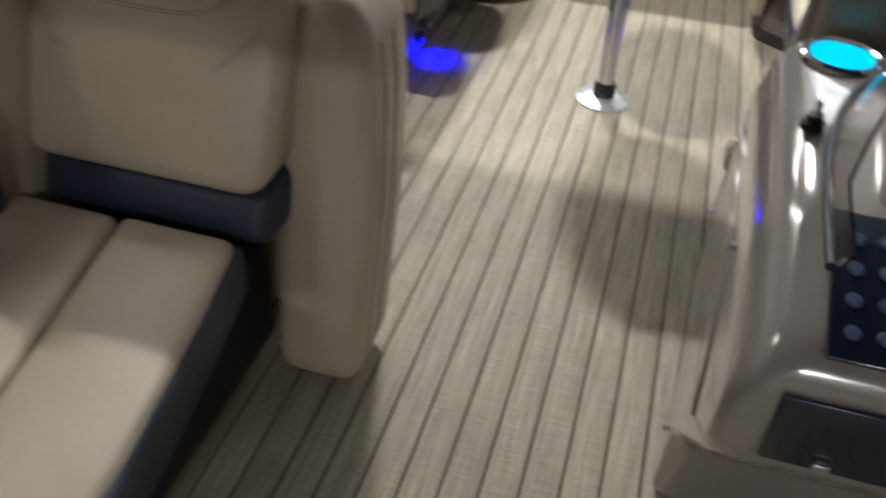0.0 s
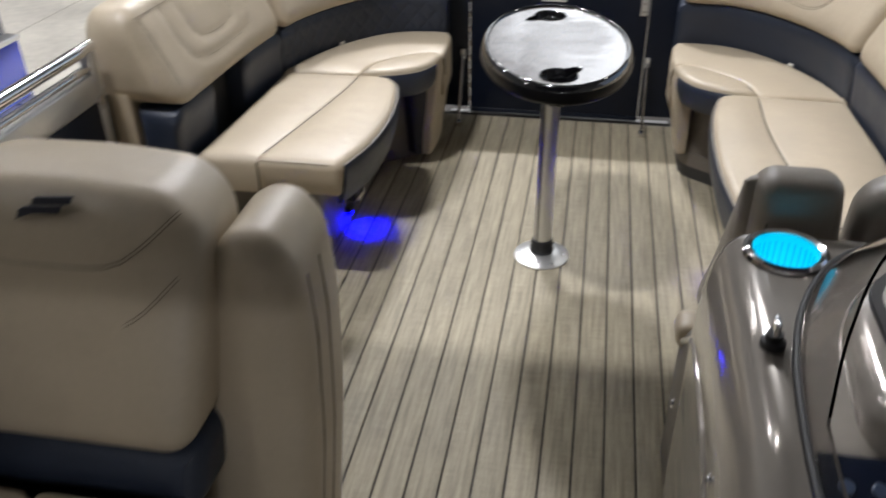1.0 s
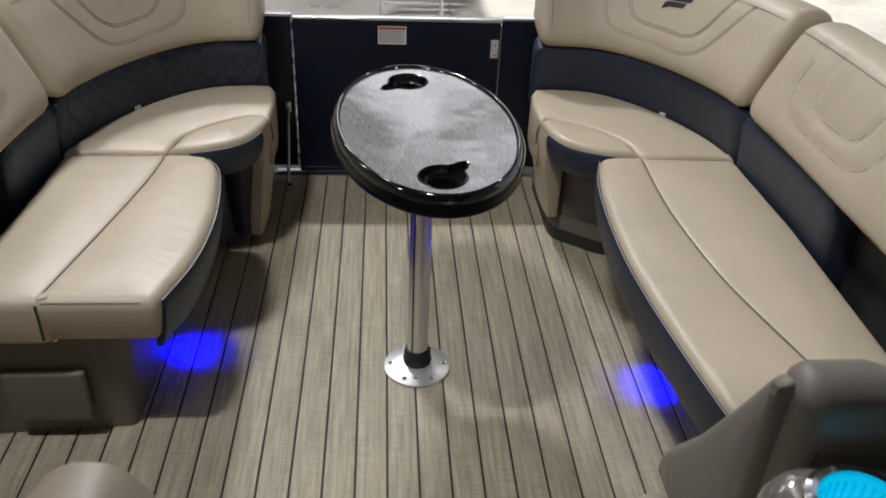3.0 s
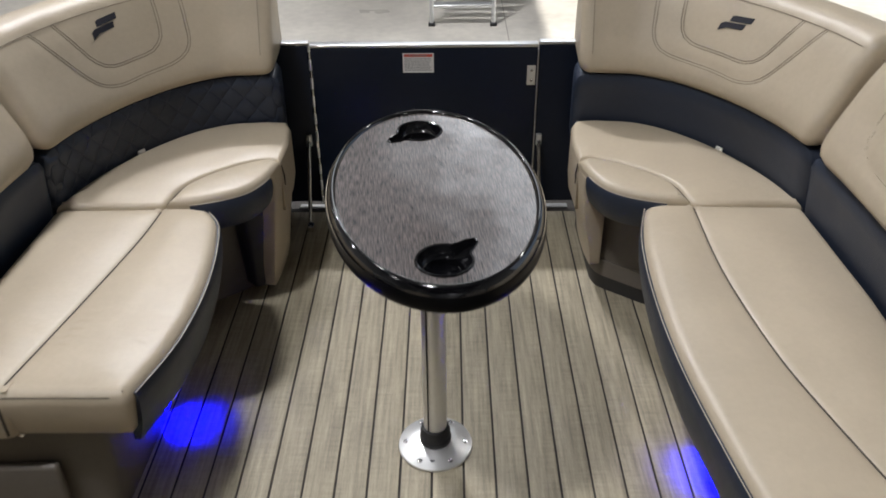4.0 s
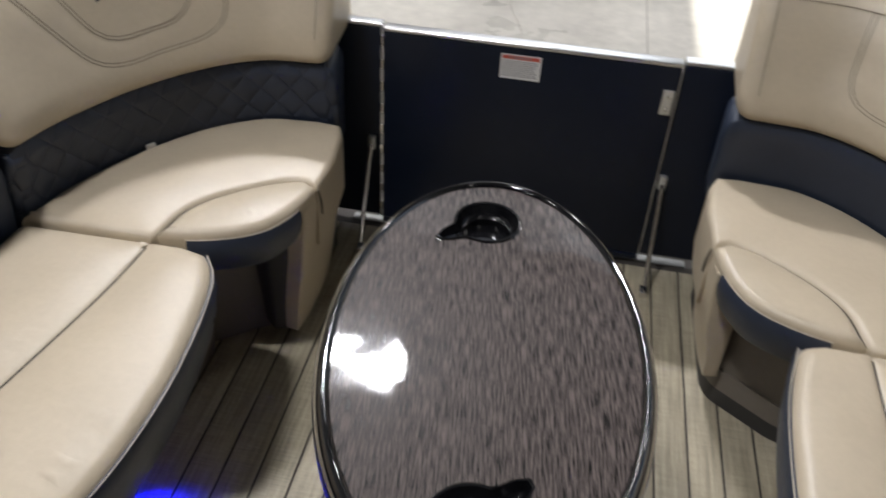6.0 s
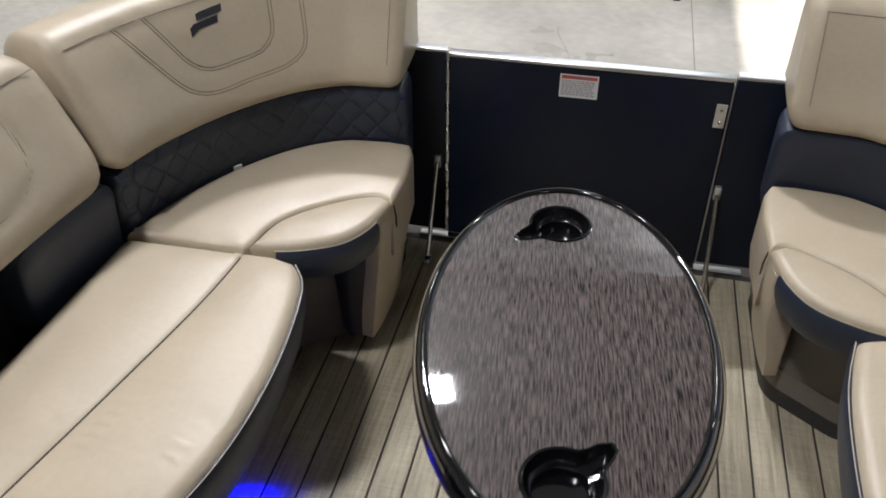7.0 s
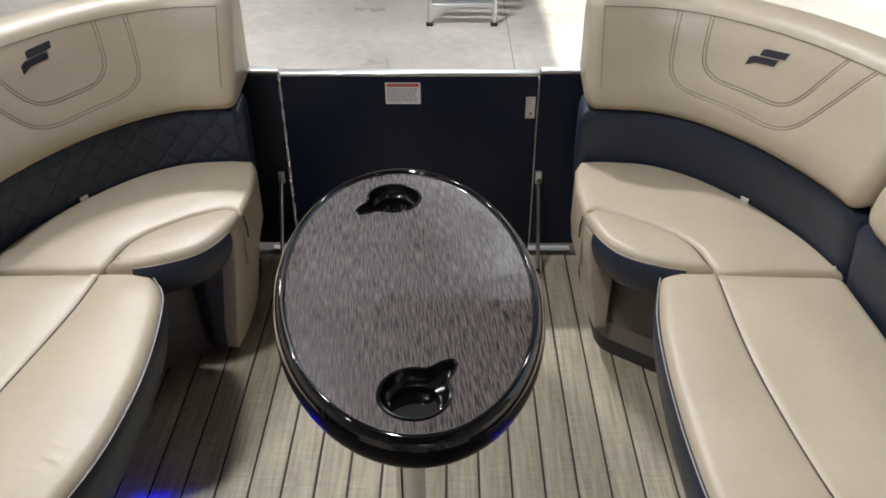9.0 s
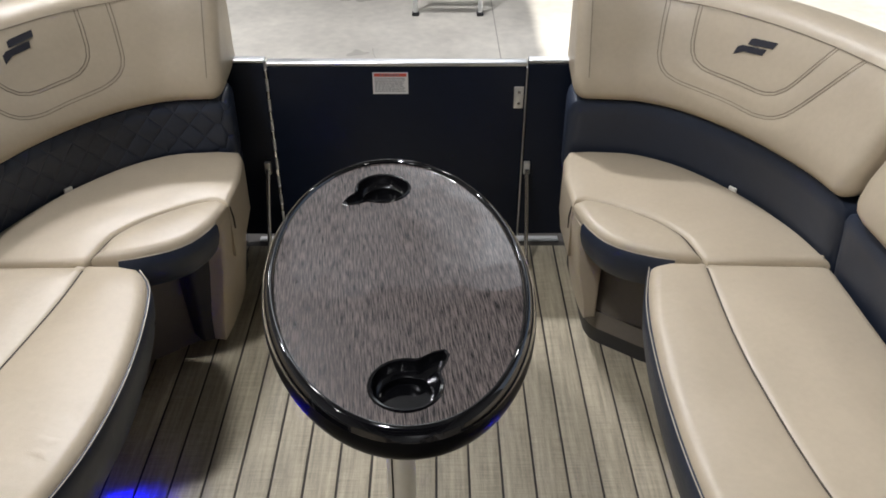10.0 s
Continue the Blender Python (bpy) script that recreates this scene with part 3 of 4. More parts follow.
def seatback(parent, s, line, lumbar_mat, lines, gap=None, taper=(True, True)):
    if line is BACKLINE and s > 0:
        line = [(0.43, 2.846)] + line[1:]
    path = curve(mirrored(line, s), 0.025)
    dense = curve(mirrored(line, s), 0.011)
    full = curve(PAD, 0.011, closed=True)
    total = sum((b - a).length for a, b in zip(path, path[1:]))
    ends, deep = (0.035, 0.0022) if len(lines(1.0)[0]) > 7 else (0.075, 0.0055)
    pad = part("back_pad", sweep(dense, [tuple(q) for q in full], -s, ends, taper, dimples(full, PAD_FRONT, lines(total), deep)), VINYL, parent)
    pieces = [path]
    if gap:
        pieces = [[q for q in path if q.y > gap[0]], [q for q in path if q.y < gap[1]]]
        # dark strip set back in the gap, in place of its shade
        part("recess", sweep([q for q in path if gap[1] - 0.03 < q.y < gap[0] + 0.03], [(0.07, 0.30), (0.07, 0.556), (0.12, 0.556), (0.12, 0.30)], -s), KICK, parent, "recess between lumbar pads, shade painted as a dark back")
    if not gap and len(lines(1.0)[0]) > 7:
        pieces = [[path[0] + Vector((-s * 0.01, 0.001))] + path]
    for piece in pieces:
        if len(piece) < 3:
            continue
        lum = part("lumbar_pad", sweep(piece, LUMBAR, -s, 0.04, taper), lumbar_mat, parent, "navy vinyl lumbar pad")
        if lumbar_mat is QUILT:
            uv_along(lum, path)
    part("back_shell", sweep(path[2:], SHELL, -s, 0.01, taper), VINYL, parent)
    face = Face(path, PAD_FRONT, -s)
    part("top_seam", tube([face.place(d, 0.0, 0.0012) for d in np.linspace(0.035, total - 0.035, 40)], 0.0008, 5), THREAD, pad, "stitched top seam")
    part("stitching", joined(*[face.stitch(k, off=0.0012 - deep) for k in lines(total)]), THREAD, pad, "double decorative stitching")
    return pad, face, total


def corner_seat(s):
    word = "quilted " if s < 0 else ""
    seat = thing("corner_seat", "curved cream vinyl corner seat with " + word + "navy lumbar and high back", "boat seat", "bow corner seats")
    back = curve(mirrored(BACKLINE, s), 0.03)
    # main cushion and the half-moon bolster at its front
    moon = curve([(0.408, 2.575), (0.44, 2.592), (0.50, 2.57), (0.58, 2.51), (0.635, 2.44), (0.655, 2.352)], 0.02)
    nose = curve([(0.655, 2.348), (0.60, 2.355), (0.545, 2.372), (0.50, 2.392), (0.46, 2.425), (0.432, 2.475), (0.415, 2.535), (0.408, 2.572)], 0.02)
    main = [(q.x, q.y) for q in moon] + [(0.665, 2.338), (0.80, 2.338), (0.915, 2.338)] + [(q[0] * s + 0.006, q[1]) for q in reversed([(q.x, q.y) for q in back])][0:-1]
    main += [(0.432, 2.838), (0.415, 2.80), (0.405, 2.70)]
    main = [(q[0] * s, q[1]) for q in main]
    part("seat_cushion", pillow(main, 0.25, 0.412, 0.017, 0.01, 0.007), VINYL, seat)
    bol = [(q.x * s, q.y) for q in nose] + [(q.x * s - 0.004 * s, q.y - 0.003) for q in moon[1:-1]]
    bolster = part("bolster", pillow(bol, 0.312, 0.418, 0.02, 0.01, 0.008, 0.012), VINYL, seat)
    part("seam", tube([(s * (q.x - 0.002), q.y - 0.0015, 0.4035) for q in moon[4:]], 0.0026, 6), SEAM, seat, "dark seam between cushions")
    lip = curve(mirrored([(0.60, 2.355), (0.56, 2.365), (0.50, 2.392), (0.46, 2.425), (0.432, 2.475), (0.424, 2.505)], s), 0.015)
    part("bolster_side", sweep(lip, [(0.001, 0.398), (0.005, 0.392), (0.006, 0.37), (0.001, 0.345), (-0.008, 0.322), (-0.018, 0.309), (-0.04, 0.306), (-0.03, 0.398)], -s), NAVY, bolster, "navy vinyl side band")
    part("piping", tube([(q.x + 0.0, q.y - 0.002, 0.401) for q in lip], 0.0011, 6), PIPING, bolster)
    # cream end panel towards the gate, with its own seam
    end = curve(mirrored([(0.421, 2.515), (0.412, 2.58), (0.409, 2.70), (0.416, 2.78), (0.428, 2.83)], s), 0.03)
    low = 0.03 if s < 0 else 0.10
    panel = part("end_panel", sweep(end, [(0.002, 0.385), (0.004, 0.36), (-0.006, 0.25), (-0.03, low + 0.05), (-0.036, low), (-0.066, low), (-0.066, 0.385)], -s, 0.008), VINYL, seat)
    part("seam", tube([(s * 0.408, 2.585, 0.395), (s * 0.4045, 2.592, 0.36), (s * 0.407, 2.60, 0.325)], 0.0022, 5), SEAM, panel)
    # base
    if s < 0:
        foot = rounded(mirrored([(0.53, 2.93), (0.53, 2.565), (0.66, 2.462), (0.96, 2.40), (0.98, 2.93)], s), 0.015)
        base = part("base", prism(foot, 0.0, 0.316), BASE, seat, "moulded taupe plastic base")
        rib = rounded(mirrored([(0.466, 2.535), (0.51, 2.52), (0.545, 2.555), (0.545, 2.60), (0.474, 2.60)], s), 0.008)
        part("corner_post", prism(rib, 0.03, 0.32, 0.0, -0.018), KICK, base, "dark corner post")
        part("foot", prism(mirrored([(0.47, 2.80), (0.53, 2.80), (0.53, 2.90), (0.47, 2.90)], s), 0.0, 0.12), KICK, base)
    else:
        foot = rounded([(0.475, 2.93), (0.478, 2.60), (0.492, 2.562), (0.62, 2.468), (0.96, 2.40), (0.98, 2.93)], 0.025)
        base = part("base", prism(foot, 0.048, 0.316, 0.0, 0.004), BASE, seat, "moulded taupe plastic base")
        part("base_step", prism(foot, 0.047, 0.098, -0.008, -0.004), BASE, base)
        part("toe_kick", prism(foot, 0.0, 0.046, -0.004, -0.004), KICK, base, "dark toe kick")
    # back
    c, near = (0.38, 0.045) if s < 0 else (0.40, 0.0)
    inner = [(c - 0.15 + near, 0.0), (c - 0.145 + near, 0.06), (c - 0.135 + near, 0.11), (c - 0.10 + near, 0.14), (c, 0.146), (c + 0.07, 0.146), (c + 0.11, 0.12), (c + 0.14, 0.06), (c + 0.165, 0.0)]
    outer = [(c - 0.212 + near, 0.0), (c - 0.21 + near, 0.08), (c - 0.20 + near, 0.15), (c - 0.15 + near, 0.185), (c, 0.194), (c + 0.08, 0.196), (c + 0.14, 0.17), (c + 0.19, 0.09), (c + 0.235, 0.0)]
    pad, face, total = seatback(seat, s, BACKLINE, QUILT if s < 0 else NAVY, lambda total: [inner, outer])
    edge = 0.035
    part("end_seam", tube([face.place(edge, w, 0.0012) for w in np.linspace(0, 0.2, 14)], 0.0008, 5), THREAD, pad)
    part("emblem", face.patch(c + (0.04 if s < 0 else 0.0), 0.044 if s < 0 else 0.062, emblem_polys(0.7), 0.072, -1.0 if s < 0 else 1.0), EMBLEM, pad, "dark embroidered two-stroke emblem")
    part("pull_tab", turned(block(-0.011, 0.011, -0.003, 0.003, 0.405, 0.42, 0.002), pose(s * 0.803, 2.632, 0, 0, 0, -s * 54)), TABWHITE, seat, "small white webbing tab")
    return seat


def bench(s, aft, inner, seam, label):
    seat = thing("bench_seat", label, "boat seat", "bow side benches")
    i_line, m_line = curve(inner, 0.025), curve(seam, 0.025)
    bol = [(s * q.x, q.y) for q in i_line] + [(s * (q.x + 0.011), q.y) for q in reversed(m_line)]
    low = 0.302 if s < 0 else 0.275
    bolster = part("bolster", pillow(rounded_ends(bol, 0.03), low, 0.416, 0.028, 0.012, 0.008, 0.016), VINYL, seat)
    main = [(s * (q.x - 0.011), q.y) for q in m_line] + [(s * (0.955 if s < 0 else 0.926), aft), (s * 0.94, 1.95), (s * 0.925, 2.325)]
    part("seat_cushion", pillow(rounded_ends(main, 0.03), low, 0.414, 0.028, 0.012, 0.007), VINYL, seat)
    part("seam", tube([(s * q.x, q.y, 0.4095) for q in m_line[1:-1]], 0.003, 6), SEAM, seat, "dark seam between cushions")
    band = [q for q in curve(mirrored(inner[1:], s), 0.025) if q.y > aft + 0.022]
    lowp = [(0.001, 0.399), (0.005, 0.393), (0.006, 0.372), (0.002, 0.335), (-0.006, 0.30), (-0.014, 0.277), (-0.03, 0.272), (-0.03, 0.399)]
    part("bolster_side", sweep(band, lowp, s, 0.0), NAVY, bolster, "navy vinyl side band")
    ix, mx = i_line[-1].x, m_line[-1].x
    part("front_seam", tube([(s * x, aft + 0.0052, 0.4052) for x in np.linspace(ix + 0.03, mx - 0.01, 12)], 0.0012, 5), SEAM, bolster, "stitched front seam")
    part("front_gap", tube([(s * mx, aft + 0.004, z) for z in np.linspace(0.40, low + 0.012, 8)], 0.004, 6), SEAM, bolster, "dark gap between cushions")
    nrm = normals2(band)
    part("piping", tube([(q.x + m.x * 0.003 * s, q.y + m.y * 0.003 * s, 0.401) for q, m in zip(band, nrm)], 0.0011, 6), PIPING, bolster)
    edge = 0.64 if s < 0 else 0.715
    foot = rounded(mirrored([(edge - 0.01, 2.46), (edge, 1.9), (edge + 0.005, aft + 0.075), (0.96, aft + 0.055), (0.96, 2.46)], s), 0.02)
    base = part("base", prism(foot, 0.0, low + 0.004, 0.0, -0.022 if s < 0 else -0.055), BASE, seat, "moulded taupe plastic base")
    if s < 0:
        part("access_panel", block(-0.9, -0.72, aft + 0.028, aft + 0.05, 0.06, 0.2, 0.01), BASE, base)
    return seat


def rounded_ends(poly, r):
    """Soften only the sharp corners of a dense outline."""
    p = thin_out([Vector((q[0], q[1])) for q in poly], 0.006)
    out, n = [], len(p)
    for i in range(n):
        a, b, c = p[i - 1], p[i], p[(i + 1) % n]
        if (b - a).angle(c - b, 0) > radians(35):
            u, v = a - b, c - b
            k, m = min(r, u.length * 0.45), min(r, v.length * 0.45)
            e, f = b + u.normalized() * k, b + v.normalized() * m
            out += [e * (1 - t) ** 2 + b * 2 * t * (1 - t) + f * t * t for t in (0, 0.25, 0.5, 0.75, 1)]
        else:
            out.append(b)
    return out


for s in (-1, 1):
    corner_seat(s)
L_AFT, R_AFT = 1.645, 0.99
port = bench(-1, L_AFT, [(0.59, 2.33), (0.545, 2.318), (0.505, 2.25), (0.48, 2.1), (0.474, 1.95), (0.489, 1.8), (0.532, L_AFT)],
             [(0.652, 2.33), (0.67, 2.16), (0.72, 1.89), (0.77, L_AFT)], "cream vinyl side bench with navy edge band and quilted back")
star = bench(1, R_AFT, [(0.58, 2.338), (0.54, 2.325), (0.508, 2.2), (0.492, 2.05), (0.487, 1.87), (0.495, 1.7), (0.518, 1.5), (0.545, 1.32), (0.58, 1.15), (0.62, R_AFT)],
             [(0.655, 2.335), (0.648, 2.1), (0.657, 1.92), (0.682, 1.72), (0.735, 1.5), (0.79, 1.3), (0.85, 1.1), (0.88, R_AFT)], "long cream vinyl chaise bench with navy edge band")


def side_lines(total):
    c = min(total / 2, 0.36)
    return [[(c - 0.13, 0.0), (c - 0.12, 0.09), (c - 0.09, 0.13), (c, 0.14), (c + 0.09, 0.13), (c + 0.12, 0.09), (c + 0.13, 0.0)],
            [(c - 0.21, 0.0), (c - 0.2, 0.13), (c - 0.15, 0.18), (c, 0.19), (c + 0.15, 0.18), (c + 0.2, 0.13), (c + 0.21, 0.0)]]


GAPS = {-1: (2.03, 1.85), 1: (1.78, 1.2)}
PORTLINE = [(0.918, 2.325), (0.94, 2.15), (0.952, 1.95), (0.958, 1.75), (0.962, 1.6)]
for s, seat, line in ((-1, port, PORTLINE), (1, star, SIDELINE[:-1] + [(0.945, 1.5), (0.945, 1.2), (0.945, 1.0)])):
    pad, face, total = seatback(seat, s, line, NAVY, side_lines, GAPS[s])
    part("end_seam", tube([face.place(total - 0.05, w, 0.0012) for w in np.linspace(0, 0.2, 14)], 0.0008, 5), THREAD, pad)

handle = thing("release_handle", "small black and chrome latch handle under the bench edge", "handle")
part("backplate", block(-0.607, -0.578, 1.92, 1.975, 0.14, 0.2, 0.006), RUBBER, handle)
part("lever", tube([(-0.58, 1.97, 0.205), (-0.562, 1.96, 0.192), (-0.556, 1.935, 0.172), (-0.57, 1.915, 0.152)], 0.0065, 8), CHROME, handle)
part("side_catch", block(-0.508, -0.494, 2.2, 2.225, 0.33, 0.345, 0.004), RUBBER, handle)

for s, ly in ((-1, 2.0), (1, 1.845)):
    led = thing("courtesy_light", "small glowing blue courtesy light under the bench", "courtesy light", "blue courtesy lights")
    lx = -0.624 if s < 0 else 0.684
    part("housing", block(lx - 0.012, lx + 0.012, ly - 0.02, ly + 0.02, 0.06, 0.085, 0.005), RUBBER, led)
    part("lens", block(lx - 0.009, lx + 0.009, ly - 0.015, ly + 0.015, 0.054, 0.061, 0.002), BLUELED, led)
    lamp("courtesy_lamp", "SPOT", look((lx - s * 0.006, ly, 0.05), (lx - s * 0.03, ly, 0.0)), 14.0, (0.0, 0.0, 1.0), cone=112)

# ---- pedestal table ----
TX, TY, TA, TB, YAW = 0.024, 1.925, 0.206, 0.351, 6.3
table = thing("pedestal_table", "oval dark wood-grain table with gloss black rim on aluminium pedestal", "table")


def oval(d, z, seg=72):
    m = pose(TX, TY, z, 0, 0, YAW)
    return [tuple(m @ Vector(((TA - d) * math.cos(k * 2 * math.pi / seg), (TB - d) * math.sin(k * 2 * math.pi / seg), 0))) for k in range(seg)]


skirt = loft([oval(d, z, 96) for d, z in ((0.035, 0.655), (0.03, 0.648), (0.014, 0.6465), (0.007, 0.647), (0.003, 0.65), (0.001, 0.655), (0.0, 0.662), (0.0, 0.672), (0.0012, 0.68))], caps=False)
part("skirt", skirt, SATINBLACK, table, "satin black moulded skirt")
rim = loft([oval(d, z, 96) for d, z in ((0.0012, 0.68), (0.003, 0.6858), (0.006, 0.6902), (0.009, 0.694), (0.012, 0.6965), (0.0145, 0.6972), (0.017, 0.6962), (0.0192, 0.6935), (0.0215, 0.6895))], caps=False)
part("rim", rim, GLOSSBLACK, table, "gloss black rounded rim")
part("underside", prism(oval(0.03, 0), 0.652, 0.66), GLOSSBLACK, table)
CUPS = ((0.045, 1.667, 50), (-0.01, 2.163, 220))


def cup_edge(cx, cy, way, z, grow=0.0, spout=1.0, seg=48):
    out = []
    for k in range(seg):
        a = k * 2 * math.pi / seg
        d = (a - radians(way) + math.pi) % (2 * math.pi) - math.pi
        lobe = max(0.0, 1 - abs(d) / 0.42)
        lobe = lobe * lobe * (3 - 2 * lobe)
        r = 0.046 + grow + 0.036 * lobe * spout
        out.append((cx + r * math.cos(a), cy + r * math.sin(a), z))
    return out


bm = bmesh.new()
for ring in [oval(0.0205, 0.691)] + [cup_edge(*c, 0.691, 0.0035) for c in CUPS]:
    vs = [bm.verts.new(q) for q in ring]
    for i in range(len(vs)):
        bm.edges.new((vs[i - 1], vs[i]))
bmesh.ops.triangle_fill(bm, use_beauty=True, edges=bm.edges[:])
bm.verts.index_update()
top_geo = [tuple(v.co) for v in bm.verts], [tuple(v.index for v in f.verts) for f in bm.faces]
bm.free()
top = pose(TX, TY, 0.691, 0, 0, YAW)
board = part("tabletop", turned(top_geo, top.inverted()), WOOD, table, "streaky dark brown wood-grain top")
board.matrix_world = top
for cx, cy, way in CUPS:
    rings = [cup_edge(cx, cy, way, 0.691, 0.004), cup_edge(cx, cy, way, 0.6935, 0.002), cup_edge(cx, cy, way, 0.6925, -0.001), cup_edge(cx, cy, way, 0.678, -0.004, 0.95),
             cup_edge(cx, cy, way, 0.672, -0.008, 0.7), cup_edge(cx, cy, way, 0.6705, -0.011, 0.1), cup_edge(cx, cy, way, 0.66, -0.012, 0.0),
             cup_edge(cx, cy, way, 0.622, -0.014, 0.0), cup_edge(cx, cy, way, 0.618, -0.02, 0.0)]
    v, f = loft(rings)
    part("cup_holder", (v, f[:-2] + [f[-1]]), CUPBLACK, table, "recessed gloss black cup holder")
PX, PY = 0.019, 1.925
part("pole", lathe([(0.0, 0.02), (0.0265, 0.02), (0.0265, 0.635), (0.0, 0.635)], PX, PY, 32), ALU, table, "brushed aluminium pole")
part("pole_groove", block(PX - 0.0165, PX - 0.0135, PY - 0.0238, PY - 0.02, 0.05, 0.63, 0), KICK, table)
part("top_mount", joined(lathe([(0.032, 0.585), (0.032, 0.60), (0.045, 0.625), (0.075, 0.634), (0.075, 0.645), (0, 0.645)], PX, PY, 28), lathe([(0.006, 0.60), (0.006, 0.61)], PX, PY - 0.034, 10)), RUBBER, table)
flange = part("flange", lathe([(0.083, 0.0), (0.086, 0.002), (0.085, 0.006), (0.06, 0.014), (0.036, 0.02), (0.03, 0.02)], PX, PY, 48), SATIN, table, "round cast aluminium floor flange")
part("collar", lathe([(0.036, 0.019), (0.037, 0.03), (0.034, 0.034), (0.0345, 0.05), (0.031, 0.062), (0.027, 0.064)], PX, PY, 32), RUBBER, table, "black plastic collar")
for k in range(6):
    a = radians(k * 60 + 0)
    part("screw", lathe([(0.0065, 0.0085), (0.0062, 0.0115), (0.004, 0.0125), (0.0, 0.0125)], PX + 0.069 * math.cos(a), PY + 0.069 * math.sin(a), 10), CHROME, flange)
part("lock_hole", lathe([(0.0075, 0.011), (0.0072, 0.0135), (0, 0.0135)], PX - 0.006, PY - 0.058, 12), RUBBER, flange)

# ---- companion lounge, facing aft ----
lounge = thing("aft_lounge", "cream vinyl lounge seat with tall back and navy lumbar, facing aft", "boat seat")


def raked(outline_xz, y_low, z_low, y_high, z_high, thick, r=0.03):
    """A rounded pad on an outline in x and height, leaning from (y_low, z_low) to (y_high, z_high), front towards -y."""
    o = thin_out([Vector(q) for q in outline_xz])
    if area2(o) < 0:
        o.reverse()
    def lean(z):
        return y_low + (y_high - y_low) * (z - z_low) / (z_high - z_low)
    rings = []
    for d, f in ((r, 0.0), (r * 0.6, 0.006), (r * 0.3, 0.014), (r * 0.08, 0.026), (0.0, 0.04), (0.0, thick - 0.04), (r * 0.1, thick - 0.02), (r * 0.5, thick - 0.005), (r, thick)):
        rings.append([(q.x, lean(q.y) + f, q.y) for q in inset(o, d)])
    v, f = loft(rings)
    return joined((v, f[:-2] + [f[-1]]), filled(rings[0], lambda p, d: (p.x, p.y - 0.012 * (1 - math.exp(-d / 0.04)), p.z)))


pad_o = rounded([(-0.925, 0.45), (-0.44, 0.45), (-0.425, 0.64), (-0.435, 0.78), (-0.50, 0.83), (-0.66, 0.84), (-0.85, 0.836), (-0.93, 0.80), (-0.945, 0.64)], 0.06, 6)
cpad = part("back_pad", raked(pad_o, 0.525, 0.48, 0.675, 0.81, 0.185, 0.04), VINYL, lounge)
part("lumbar_pad", raked(rounded([(-0.90, 0.36), (-0.43, 0.36), (-0.43, 0.465), (-0.90, 0.465)], 0.03), 0.505, 0.38, 0.545, 0.48, 0.16, 0.03), NAVY, lounge, "navy vinyl lumbar pad")


def chair_pt(x, z, off=0.0098):
    return Vector((x, 0.525 + 0.15 * (z - 0.48) / 0.33 - off, z))


def chair_stitch(line):
    pts = curve(line, 0.02)
    n2 = normals2(pts)
    return joined(*[tube([chair_pt(q.x + m.x * 0.005 * k, q.y + m.y * 0.005 * k) for q, m in zip(pts, n2)], 0.0007, 5) for k in (-0.5, 0.5)])


part("stitching", joined(chair_stitch([(-0.82, 0.84), (-0.815, 0.76), (-0.78, 0.735), (-0.68, 0.73), (-0.58, 0.735), (-0.53, 0.76), (-0.46, 0.82)]),
                         chair_stitch([(-0.86, 0.66), (-0.75, 0.642), (-0.6, 0.642), (-0.53, 0.665), (-0.46, 0.73)])), THREAD, cpad, "double decorative stitching")
evs, efs = [], []
for poly in emblem_polys(0.5):
    k = len(evs)
    evs += [tuple(chair_pt(-0.678 + x * 0.078, 0.812 + y * 0.07, 0.0128)) for x, y in poly] + [tuple(chair_pt(-0.678 + x * 0.078, 0.812 + y * 0.07, 0.008)) for x, y in poly]
    m = len(poly)
    efs.append(tuple(range(k, k + m)))
    efs += [(k + i, k + (i + 1) % m, k + m + (i + 1) % m, k + m + i) for i in range(m)]
part("emblem", (evs, efs), EMBLEM, cpad, "dark embroidered two-stroke emblem")
# side wing beside the back
wing_o = rounded([(-0.462, 0.02), (-0.285, 0.02), (-0.272, 0.40), (-0.28, 0.60), (-0.30, 0.72), (-0.345, 0.77), (-0.41, 0.77), (-0.452, 0.72), (-0.462, 0.4)], 0.05, 6)
wing = part("side_wing", raked(wing_o, 0.52, 0.02, 0.69, 0.77, 0.21, 0.045), VINYL, lounge)


def wing_edge(z):
    return float(np.interp(z, (0.02, 0.40, 0.60, 0.72), (-0.285, -0.272, -0.28, -0.30)))


for back in (0.055, 0.115):
    part("wing_seam", tube([(wing_edge(z) + 0.0004, 0.52 + back + 0.2267 * (z - 0.02), z) for z in np.linspace(0.06, 0.69, 24)], 0.0016, 5), THREAD, wing)
part("back_shell", block(-0.93, -0.43, 0.70, 0.83, 0.03, 0.72, 0.03), VINYL, lounge)
# seat
main = [(-0.93, -1.5), (-0.62, -1.5), (-0.62, 0.0), (-0.70, 0.475), (-0.93, 0.475)]
part("seat_cushion", pillow(rounded_ends(main, 0.03), 0.27, 0.405, 0.02, 0.012, 0.006), VINYL, lounge)
bol = [(-0.614, -1.5), (-0.40, -1.5), (-0.385, -0.2), (-0.40, 0.03), (-0.435, 0.28), (-0.47, 0.475), (-0.694, 0.475), (-0.614, 0.0)]
cb = part("bolster", pillow(rounded_ends(bol, 0.03), 0.27, 0.41, 0.02, 0.012, 0.006), VINYL, lounge)
cband = curve([(-0.468, 0.47), (-0.435, 0.28), (-0.40, 0.03), (-0.385, -0.2), (-0.40, -1.5)], 0.03)
